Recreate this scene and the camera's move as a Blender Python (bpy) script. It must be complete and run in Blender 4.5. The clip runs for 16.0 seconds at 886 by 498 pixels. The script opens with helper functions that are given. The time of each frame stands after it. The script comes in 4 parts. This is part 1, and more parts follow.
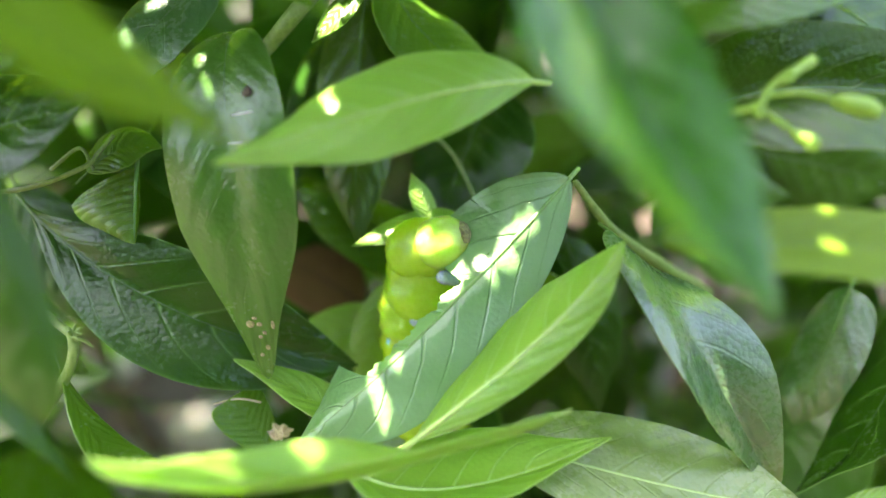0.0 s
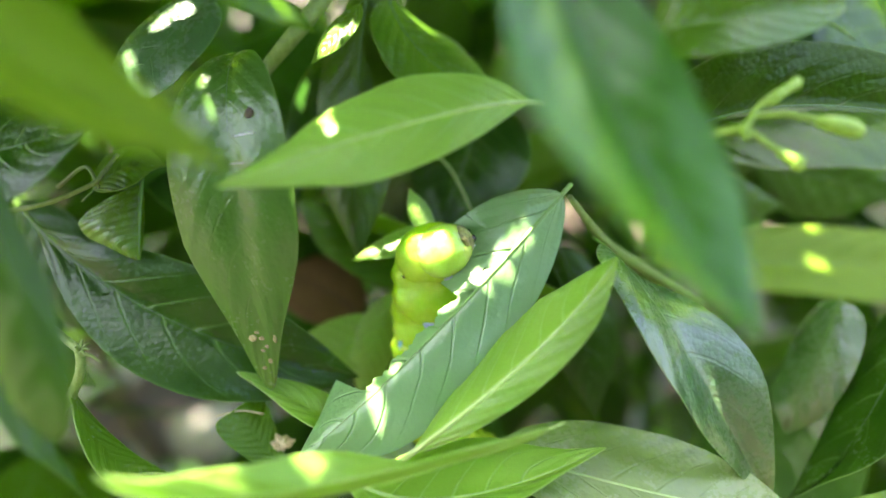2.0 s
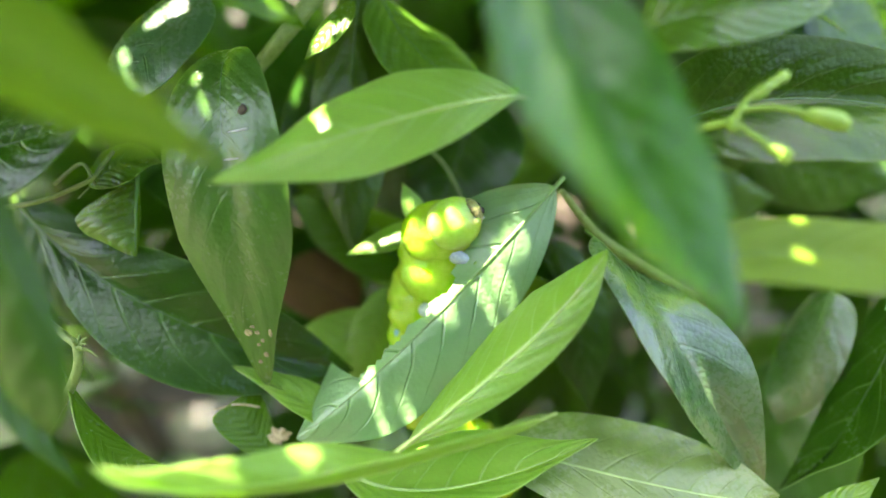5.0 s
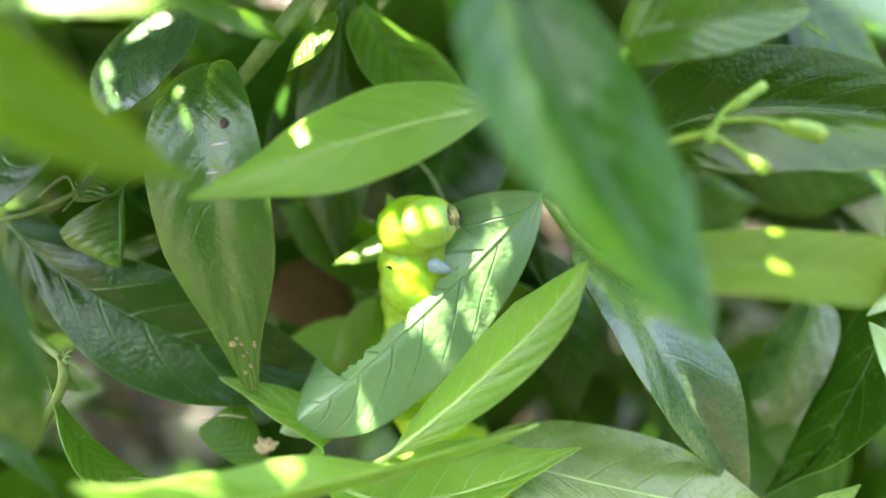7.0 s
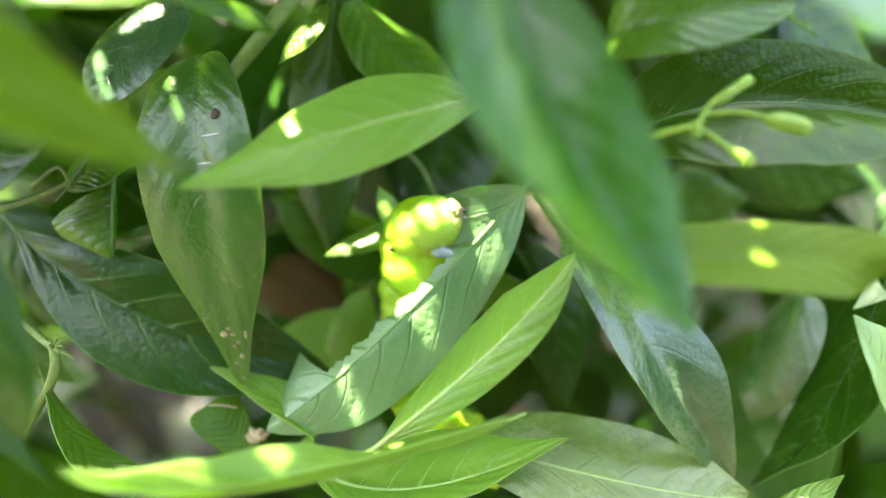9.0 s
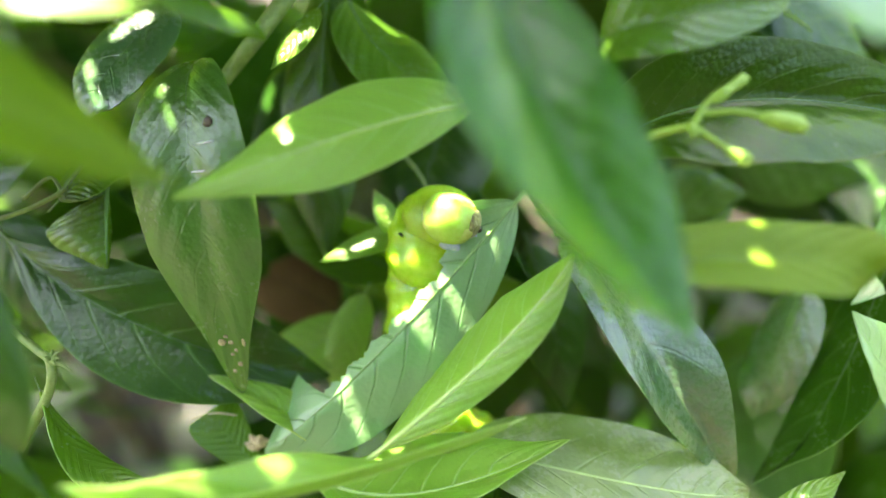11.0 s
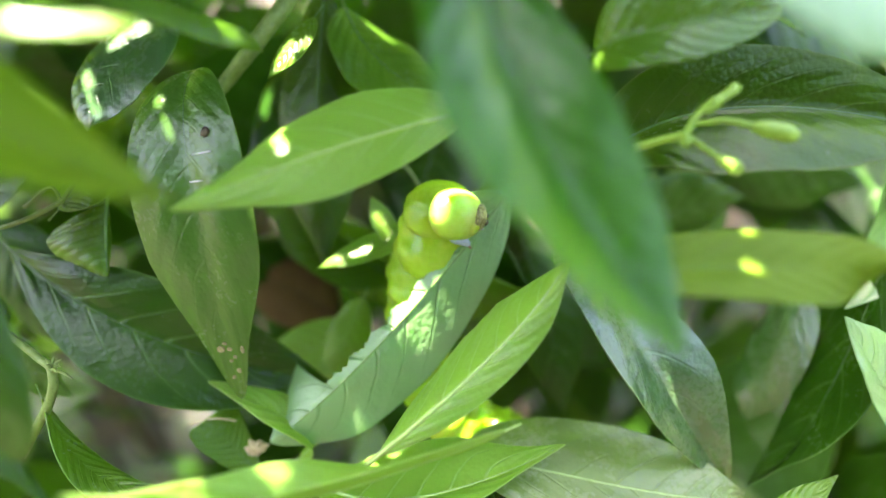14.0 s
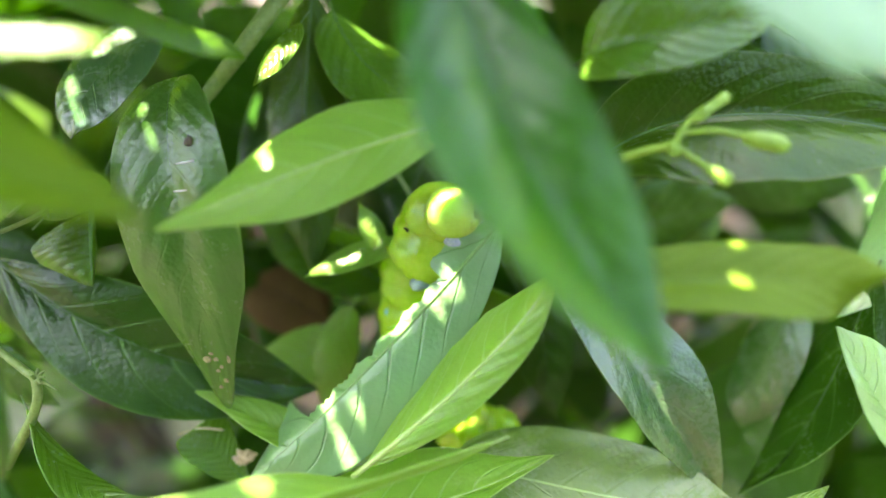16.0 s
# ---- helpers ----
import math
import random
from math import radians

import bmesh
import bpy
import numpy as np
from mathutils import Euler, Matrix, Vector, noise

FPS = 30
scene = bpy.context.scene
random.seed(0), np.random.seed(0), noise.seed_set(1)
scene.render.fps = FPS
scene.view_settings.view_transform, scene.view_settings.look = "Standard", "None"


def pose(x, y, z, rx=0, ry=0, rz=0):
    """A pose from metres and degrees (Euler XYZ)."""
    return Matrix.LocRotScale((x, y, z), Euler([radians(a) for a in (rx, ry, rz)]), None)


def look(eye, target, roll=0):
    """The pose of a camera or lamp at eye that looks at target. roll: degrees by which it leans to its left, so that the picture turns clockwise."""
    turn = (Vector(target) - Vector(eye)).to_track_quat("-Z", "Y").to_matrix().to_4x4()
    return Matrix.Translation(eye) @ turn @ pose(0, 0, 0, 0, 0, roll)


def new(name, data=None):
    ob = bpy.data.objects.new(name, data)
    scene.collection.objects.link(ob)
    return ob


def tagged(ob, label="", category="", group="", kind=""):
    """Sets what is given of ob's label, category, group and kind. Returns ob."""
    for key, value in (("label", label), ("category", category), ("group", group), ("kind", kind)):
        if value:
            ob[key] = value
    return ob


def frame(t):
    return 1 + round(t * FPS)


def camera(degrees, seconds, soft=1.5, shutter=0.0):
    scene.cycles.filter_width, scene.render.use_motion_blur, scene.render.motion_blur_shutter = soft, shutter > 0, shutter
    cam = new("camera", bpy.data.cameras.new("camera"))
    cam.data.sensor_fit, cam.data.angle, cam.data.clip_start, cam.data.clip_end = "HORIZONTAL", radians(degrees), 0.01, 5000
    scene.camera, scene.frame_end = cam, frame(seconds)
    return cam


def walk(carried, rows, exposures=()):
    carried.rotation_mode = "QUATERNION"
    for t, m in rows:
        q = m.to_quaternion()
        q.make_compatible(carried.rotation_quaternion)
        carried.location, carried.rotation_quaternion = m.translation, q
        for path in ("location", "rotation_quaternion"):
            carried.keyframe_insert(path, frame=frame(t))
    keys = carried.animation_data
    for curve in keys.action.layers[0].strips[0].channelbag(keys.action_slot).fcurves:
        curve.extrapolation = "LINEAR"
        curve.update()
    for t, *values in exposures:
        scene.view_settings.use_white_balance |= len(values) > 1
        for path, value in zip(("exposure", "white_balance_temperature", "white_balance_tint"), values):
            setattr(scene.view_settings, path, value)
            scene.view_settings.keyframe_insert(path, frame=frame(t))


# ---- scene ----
cam = camera(70.0, 16.0, soft=1.6)
cam.data.dof.use_dof = True
cam.data.dof.focus_distance = 0.116
cam.data.dof.aperture_fstop = 4.2
EYE, TILT = 0.60, -22.0
PLANT = pose(0, 0, EYE, TILT)          # the shrub's own space: x right, y away, z up, tilted
CM = 0.01
ROWS = [  # seconds, centimetres in the shrub's space, yaw, pitch, roll
    (0, -0.019, -0.027, 0.023, -0.45, 0.33, -0.63),
    (0.5, 0.052, -0.054, 0.062, -0.50, 0.27, -0.55),
    (1, -0.120, -0.133, 0.127, -0.66, 0.25, -0.37),
    (1.5, -0.101, -0.308, 0.268, -0.47, 0.38, -0.25),
    (2, 0.041, -0.308, 0.290, -0.36, 0.38, -0.34),
    (2.5, 0.103, -0.225, 0.333, -0.37, 0.44, -0.38),
    (3, 0.119, -0.322, 0.394, -0.29, 0.44, -0.42),
    (3.5, 0.039, -0.306, 0.336, -0.36, 0.40, -0.33),
    (4, 0.111, -0.363, 0.277, -0.23, 0.13, -0.22),
    (6.5, 0.257, -0.474, 0.344, -0.46, -0.07, 0.33),
    (7, 0.480, -0.470, 0.479, -0.38, -0.12, 0.41),
    (7.5, 0.347, -0.597, 0.451, -0.34, -0.16, 0.17),
    (8, 0.329, -0.620, 0.407, -0.40, -0.12, 0.13),
    (8.5, 0.466, -0.582, 0.435, -0.43, -0.18, 0.06),
    (9, 0.629, -0.561, 0.375, -0.57, -0.37, 0.14),
    (11.5, 0.625, -0.529, 0.624, -0.84, -0.78, 1.45),
    (12, 0.700, -0.587, 0.719, -0.79, -0.66, 1.56),
    (12.5, 0.646, -0.610, 0.731, -0.79, -0.90, 1.53),
    (13, 0.690, -0.637, 0.709, -0.78, -0.86, 1.66),
    (13.5, 0.748, -0.601, 0.740, -0.76, -1.01, 1.65),
    (14, 0.735, -0.611, 0.735, -0.72, -1.13, 1.48),
    (14.5, 0.758, -0.576, 0.769, -0.61, -1.42, 1.43),
    (15, 0.651, -0.525, 0.761, -0.58, -1.53, 1.50),
    (15.5, 0.721, -0.438, 0.821, -0.80, -1.53, 1.51),
    (16, 0.966, -0.483, 0.989, -0.73, -1.59, 1.57),
]
walk(cam, [(t, PLANT @ pose(x * CM, y * CM, z * CM, 90 + pitch, roll, yaw)) for t, x, y, z, yaw, pitch, roll in ROWS],
     [(0.0, 4.46, 7500, 16), (16.0, 4.46, 7500, 16)])

# ---- daylight ----
SUN_WAY = (-0.30, -0.30, 0.90)          # towards the sun, in the shrub's space
TO_SUN = (PLANT.to_3x3() @ Vector(SUN_WAY)).normalized()
world = bpy.data.worlds.new("daylight")
scene.world = world
world.use_nodes = True
sky = world.node_tree.nodes.new("ShaderNodeTexSky")
sky.sky_type, sky.sun_disc = "NISHITA", False
sky.dust_density = 4.0
sky.sun_elevation = math.asin(TO_SUN.z)
sky.sun_rotation = math.atan2(TO_SUN.x, TO_SUN.y)
world.node_tree.links.new(sky.outputs[0], world.node_tree.nodes["Background"].inputs[0])
world.node_tree.nodes["Background"].inputs[1].default_value = 0.09
sun = new("sun", bpy.data.lights.new("sun", "SUN"))
sun.data.energy, sun.data.angle, sun.data.color = 4.2, radians(0.5), (1.0, 0.97, 0.90)
sun.matrix_world = look(TO_SUN * 3, (0, 0, 0))


# ---- materials ----
def shader(name):
    mat = bpy.data.materials.new(name)
    mat.use_nodes = True
    tree = mat.node_tree
    tree.nodes.clear()

    def node(kind, *ins, **props):
        n = tree.nodes.new("ShaderNode" + kind)
        for key, value in props.items():
            if key == "op":
                n.operation = value
            elif key == "blend":
                n.data_type, n.blend_type = "RGBA", value
            elif key == "dims":
                n.noise_dimensions = value
            elif key == "smooth":
                n.interpolation_type = value
            elif key == "named":
                n.attribute_name = value
        for key, value in ins:
            if isinstance(value, bpy.types.NodeSocket):
                tree.links.new(value, n.inputs[key])
            else:
                n.inputs[key].default_value = value
        return n
    return mat, tree, node


def rgb(r, g, b):
    return (r, g, b, 1.0)


def leaf_material(name, dark, light, vein, rough=0.3, through_light=0.45, glow=(0.30, 0.62, 0.03), count=9.0, dust=0.0, vein_bump=0.3, vein_mix=0.35, coat=0.3, gloss=0.45, film=(0.22, 0.21, 0.11)):
    mat, tree, node = shader(name)
    math_ = lambda op, a, b=0.0, c=0.0: node("Math", (0, a), (1, b), (2, c), op=op).outputs[0]
    uv = node("UVMap").outputs[0]
    split = node("SeparateXYZ", (0, uv))
    u, v = split.outputs[0], math_("ABSOLUTE", math_("SUBTRACT", split.outputs[1], 0.5))
    v = math_("MULTIPLY", v, 2.0)
    where = node("TexCoord").outputs["Object"]
    fine = node("TexNoise", ("Vector", where), ("Scale", 900.0), ("Detail", 4.0), ("Roughness", 0.6))
    patch = node("TexNoise", ("Vector", where), ("Scale", 110.0), ("Detail", 3.0))
    side = node("TexNoise", ("Vector", where), ("Scale", 260.0), ("Detail", 2.0))
    cells = node("TexVoronoi", ("Vector", where), ("Scale", 950.0))
    lucky = node("ObjectInfo").outputs["Random"]
    half = math_("MULTIPLY", math_("GREATER_THAN", split.outputs[1], 0.5), 0.37 / count)
    bent = math_("ADD", math_("SUBTRACT", math_("ADD", u, half), math_("MULTIPLY", math_("POWER", v, 1.3), 0.26)), math_("MULTIPLY", patch.outputs[0], 0.035))
    away = math_("ABSOLUTE", math_("SUBTRACT", math_("FRACT", math_("MULTIPLY", bent, count)), 0.5))
    line = node("MapRange", (0, away), (1, 0.0), (2, 0.075), (3, 1.0), (4, 0.0), smooth="SMOOTHSTEP").outputs[0]
    line = math_("MULTIPLY", line, math_("SUBTRACT", 1.05, v))
    pillow = math_("MULTIPLY", math_("SUBTRACT", 0.5, away), -1.0)
    tone = math_("ADD", math_("MULTIPLY", patch.outputs[0], 1.3), math_("MULTIPLY", math_("SUBTRACT", lucky, 0.5), 0.6))
    tone = math_("SUBTRACT", tone, 0.15)
    base = node("Mix", (0, tone), (6, rgb(*dark)), (7, rgb(*light)), blend="MIX").outputs[2]
    base = node("Mix", (0, math_("MULTIPLY", line, vein_mix)), (6, base), (7, rgb(*vein)), blend="MIX").outputs[2]
    margin = node("MapRange", (0, v), (1, 0.955), (2, 1.0), (3, 0.0), (4, 0.55)).outputs[0]
    base = node("Mix", (0, margin), (6, base), (7, rgb(*vein)), blend="MIX").outputs[2]
    grime = node("MapRange", (0, fine.outputs[0]), (1, 0.45), (2, 0.75), (3, 0.0), (4, 0.5)).outputs[0]
    blot = node("MapRange", (0, patch.outputs[0]), (1, 0.45), (2, 0.7), (3, 0.0), (4, 1.0)).outputs[0]
    base = node("Mix", (0, math_("MULTIPLY", math_("MULTIPLY", grime, blot), dust)), (6, base), (7, rgb(*film)), blend="MIX").outputs[2]
    rough_in = math_("ADD", rough, math_("MULTIPLY", math_("MULTIPLY", blot, grime), 0.25 + dust * 0.4))
    height = math_("ADD", math_("MULTIPLY", line, vein_bump), math_("ADD", math_("MULTIPLY", fine.outputs[0], 0.10), math_("MULTIPLY", pillow, 0.75)))
    height = math_("ADD", height, math_("ADD", math_("MULTIPLY", side.outputs[0], 0.38), math_("MULTIPLY", cells.outputs["Distance"], -0.25)))
    bump = node("Bump", ("Strength", 0.75), ("Distance", 0.0005), ("Height", height)).outputs[0]
    skin = node("BsdfPrincipled", ("Base Color", base), ("Roughness", rough_in), ("Specular IOR Level", gloss), ("Normal", bump),
                ("Coat Weight", coat), ("Coat Roughness", 0.16))
    back = node("Mix", (0, 0.75), (6, base), (7, rgb(*glow)), blend="MIX").outputs[2]
    sheer = node("BsdfTranslucent", ("Color", back), ("Normal", bump))
    mix = node("MixShader", (0, through_light), (1, skin.outputs[0]), (2, sheer.outputs[0]))
    tree.links.new(mix.outputs[0], node("OutputMaterial").inputs[0])
    return mat


def skin_material(name, dark, light, rough=0.4, scale=300.0, bump=0.3, subsurface=0.0, radius=(0.002, 0.003, 0.0006), metal=0.0, speck=None):
    mat, tree, node = shader(name)
    where = node("TexCoord").outputs["Object"]
    fine = node("TexNoise", ("Vector", where), ("Scale", scale * 4), ("Detail", 4.0))
    wide = node("TexNoise", ("Vector", where), ("Scale", scale), ("Detail", 3.0))
    mixed = node("Math", (0, fine.outputs[0]), (1, wide.outputs[0]), op="ADD")
    fac = node("MapRange", (0, mixed.outputs[0]), (1, 0.7), (2, 1.3), (3, 0.0), (4, 1.0)).outputs[0]
    base = node("Mix", (0, fac), (6, rgb(*dark)), (7, rgb(*light)), blend="MIX").outputs[2]
    if speck:
        dot = node("TexVoronoi", ("Vector", where), ("Scale", scale * 2.2))
        on = node("MapRange", (0, dot.outputs["Distance"]), (1, 0.10), (2, 0.16), (3, 0.8), (4, 0.0)).outputs[0]
        base = node("Mix", (0, on), (6, base), (7, rgb(*speck)), blend="MIX").outputs[2]
    rise = node("Bump", ("Strength", bump), ("Distance", 0.0005), ("Height", mixed.outputs[0])).outputs[0]
    skin = node("BsdfPrincipled", ("Base Color", base), ("Roughness", rough), ("Metallic", metal), ("Normal", rise),
                ("Subsurface Weight", subsurface), ("Subsurface Radius", radius), ("Subsurface Scale", 1.0))
    tree.links.new(skin.outputs[0], node("OutputMaterial").inputs[0])
    return mat


mature = leaf_material("mature_leaf", (0.009, 0.046, 0.004), (0.030, 0.096, 0.008), (0.11, 0.24, 0.05), 0.24, 0.23, (0.18, 0.52, 0.010), dust=0.12, gloss=0.36, vein_mix=0.55, vein_bump=0.45, coat=0.0, count=7.0)
middle = leaf_material("middle_leaf", (0.056, 0.160, 0.014), (0.108, 0.235, 0.026), (0.17, 0.32, 0.06), 0.23, 0.40, (0.30, 0.58, 0.010), dust=0.4, gloss=0.45, vein_bump=0.4, vein_mix=0.45, coat=0.1)
deep = leaf_material("deep_leaf", (0.012, 0.085, 0.003), (0.030, 0.140, 0.005), (0.08, 0.22, 0.03), 0.19, 0.32, (0.12, 0.58, 0.012), dust=0.05, gloss=0.55, vein_bump=0.4, coat=0.1)
young = leaf_material("young_leaf", (0.175, 0.350, 0.050), (0.265, 0.460, 0.090), (0.44, 0.62, 0.24), 0.32, 0.50, (0.48, 0.80, 0.016), dust=0.4, film=(0.23, 0.25, 0.06), gloss=0.6, count=8.0, vein_bump=0.5, vein_mix=0.6, coat=0.05)
# pale leaf colour, raised further to carry the whitish sky sheen
pale = leaf_material("chewed_leaf", (0.170, 0.345, 0.130), (0.250, 0.440, 0.200), (0.075, 0.21, 0.055), 0.30, 0.40, (0.20, 0.62, 0.02), count=8.0, vein_bump=0.8, vein_mix=0.6, gloss=1.0, coat=0.4)
dusty = leaf_material("dusty_leaf", (0.032, 0.090, 0.008), (0.066, 0.138, 0.014), (0.14, 0.22, 0.06), 0.22, 0.40, (0.20, 0.44, 0.015), dust=0.2, gloss=0.35, vein_bump=0.25, coat=0.0)
satin = leaf_material("satin_leaf", (0.036, 0.130, 0.016), (0.072, 0.180, 0.028), (0.13, 0.24, 0.06), 0.24, 0.36, (0.20, 0.48, 0.016), dust=0.12, gloss=0.6, vein_bump=0.18, vein_mix=0.3, coat=0.2)
# dust mottles, over a base lightened in place of a sky sheen
filmy_sheen = leaf_material("filmed_sheen_leaf", (0.14, 0.235, 0.055), (0.23, 0.325, 0.105), (0.22, 0.33, 0.11), 0.26, 0.34, (0.26, 0.48, 0.03), dust=1.0, gloss=0.8, coat=0.3, vein_bump=0.4, film=(0.38, 0.34, 0.20))
# greyer base and film put part of the sky's sheen into the colour
sheen_grey = leaf_material("grey_sheen_leaf", (0.045, 0.130, 0.040), (0.110, 0.215, 0.085), (0.14, 0.27, 0.09), 0.27, 0.30, (0.20, 0.52, 0.015), dust=0.5, gloss=1.0, vein_bump=0.28, vein_mix=0.45, coat=0.5, count=7.0, film=(0.30, 0.30, 0.20))
withered = leaf_material("withered_leaf", (0.130, 0.078, 0.028), (0.26, 0.160, 0.065), (0.28, 0.18, 0.08), 0.6, 0.3, (0.35, 0.15, 0.03), gloss=0.2, coat=0.0)
mellow = leaf_material("mellow_leaf", (0.085, 0.170, 0.010), (0.125, 0.220, 0.016), (0.17, 0.28, 0.05), 0.42, 0.45, (0.36, 0.58, 0.008), gloss=0.2, coat=0.0)
rib_mature = skin_material("midrib_dark", (0.035, 0.105, 0.014), (0.06, 0.15, 0.022), 0.4)
rib_young = skin_material("midrib_pale", (0.30, 0.47, 0.12), (0.38, 0.55, 0.18), 0.4)
rib_middle = skin_material("midrib_green", (0.055, 0.165, 0.020), (0.09, 0.22, 0.035), 0.4)
rib_pale = skin_material("midrib_light", (0.13, 0.29, 0.06), (0.19, 0.36, 0.10), 0.35)
bark = skin_material("green_bark", (0.10, 0.18, 0.035), (0.17, 0.26, 0.07), 0.5, bump=0.6)
bud_skin = skin_material("bud_skin", (0.15, 0.30, 0.03), (0.22, 0.39, 0.05), 0.45)
soil = skin_material("soil", (0.012, 0.007, 0.003), (0.036, 0.020, 0.008), 0.9, scale=40.0, bump=0.8)
stone = skin_material("stone", (0.24, 0.22, 0.19), (0.40, 0.37, 0.33), 0.8, scale=60.0, bump=0.5)
litter = skin_material("dead_leaf", (0.050, 0.024, 0.010), (0.120, 0.064, 0.030), 0.75, scale=90.0)
dry = skin_material("dry_tissue", (0.35, 0.27, 0.14), (0.62, 0.53, 0.33), 0.8, scale=400.0, bump=0.8)
RIBS = {withered: litter, sheen_grey: rib_middle, satin: rib_middle, mellow: rib_middle, mature: rib_mature, middle: rib_middle, deep: rib_middle, young: rib_young, pale: rib_pale, dusty: rib_middle, filmy_sheen: rib_young}


# ---- building helpers ----
def part(name, bm, material, parent, label="", smooth=True):
    mesh = bpy.data.meshes.new(name)
    bm.normal_update()
    bm.to_mesh(mesh)
    bm.free()
    mesh.materials.append(material)
    if smooth:
        mesh.shade_smooth()
    ob = new(name, mesh)
    ob.parent = parent
    if label:
        tagged(ob, label)
    return ob


def thing(name, m, label, category, group="", kind=""):
    ob = new(name)
    ob.empty_display_size = 0.01
    ob.matrix_world = m
    return tagged(ob, label, category, group, kind)


def tube(bm, points, radii, sides=10):
    """A tapered tube with closed ends through points, in metres."""
    rings = []
    for i, p in enumerate(points):
        ahead = (points[min(i + 1, len(points) - 1)] - points[max(i - 1, 0)]).normalized()
        a = ahead.orthogonal().normalized()
        if rings:
            a = (last - ahead * last.dot(ahead)).normalized()
        last = a
        b = ahead.cross(a)
        rings.append([bm.verts.new(p + (a * math.cos(k * math.tau / sides) + b * math.sin(k * math.tau / sides)) * radii[i]) for k in range(sides)])
    for r, s in zip(rings, rings[1:]):
        for k in range(sides):
            bm.faces.new((r[k], r[(k + 1) % sides], s[(k + 1) % sides], s[k]))
    bm.faces.new(rings[0][::-1])
    bm.faces.new(rings[-1])


def spline(points, steps=6):
    """A smooth curve through points in centimetres, in metres."""
    p = [Vector(q) * CM for q in points]
    p = [p[0] * 2 - p[1], *p, p[-1] * 2 - p[-2]]
    out = []
    for a, b, c, d in zip(p, p[1:], p[2:], p[3:]):
        for k in range(steps):
            s = k / steps
            out.append(0.5 * (2 * b + (c - a) * s + (2 * a - 5 * b + 4 * c - d) * s * s + (3 * b - a - 3 * c + d) * s ** 3))
    return out + [p[-2]]


class Blade:
    """The form of one leaf: a midrib through base, mid and tip and two half blades along left and right (centimetres)."""

    def __init__(self, base, mid, tip, left, right, p=0.62, q=0.85, cup=0.10, wave=0.05, seed=0, drip=0.38):
        self.base, self.mid, self.tip = (Vector(v) * CM for v in (base, mid, tip))
        self.control = 2 * self.mid - (self.base + self.tip) / 2
        self.wings = Vector(right) * CM, Vector(left) * CM
        self.p, self.q, self.cup, self.wave, self.seed, self.drip = p, q, cup, wave, seed, drip
        top = p / (p + q)
        self.peak = top ** p * (1 - top) ** q

    def rib(self, u):
        return (1 - u) ** 2 * self.base + 2 * u * (1 - u) * self.control + u * u * self.tip

    def along(self, u):
        return (2 * (1 - u) * (self.control - self.base) + 2 * u * (self.tip - self.control)).normalized()

    def width(self, u):
        s = min(max((u - 0.70) / 0.27, 0), 1)
        return max(u, 0) ** self.p * max(1 - u, 0) ** self.q / self.peak * (1 - self.drip * s * s * (3 - 2 * s))

    def point(self, u, v):
        """v from -1 (right edge) to 1 (left edge). Gives the place and the normal."""
        t, wing = self.along(u), self.wings[v > 0]
        size = wing.length
        flat = (wing - t * wing.dot(t)).normalized()
        up = t.cross(flat) if v > 0 else flat.cross(t)
        w = self.width(u) * size
        a = abs(v)
        s = self.seed * 7.31
        ripple = noise.noise((u * 5 + s, v * 1.1, s)) * self.wave * a + noise.noise((u * 16 + s, 3 + v, s)) * self.wave * 0.22 * a * a
        bow = self.cup * (1 - (1 - a) ** 2) * 0.5 - self.cup * a * a * 0.9
        place = self.rib(u) + flat * w * a + up * (size * (ripple + bow) * min(1, w / size * 1.3))
        return place, up.normalized()


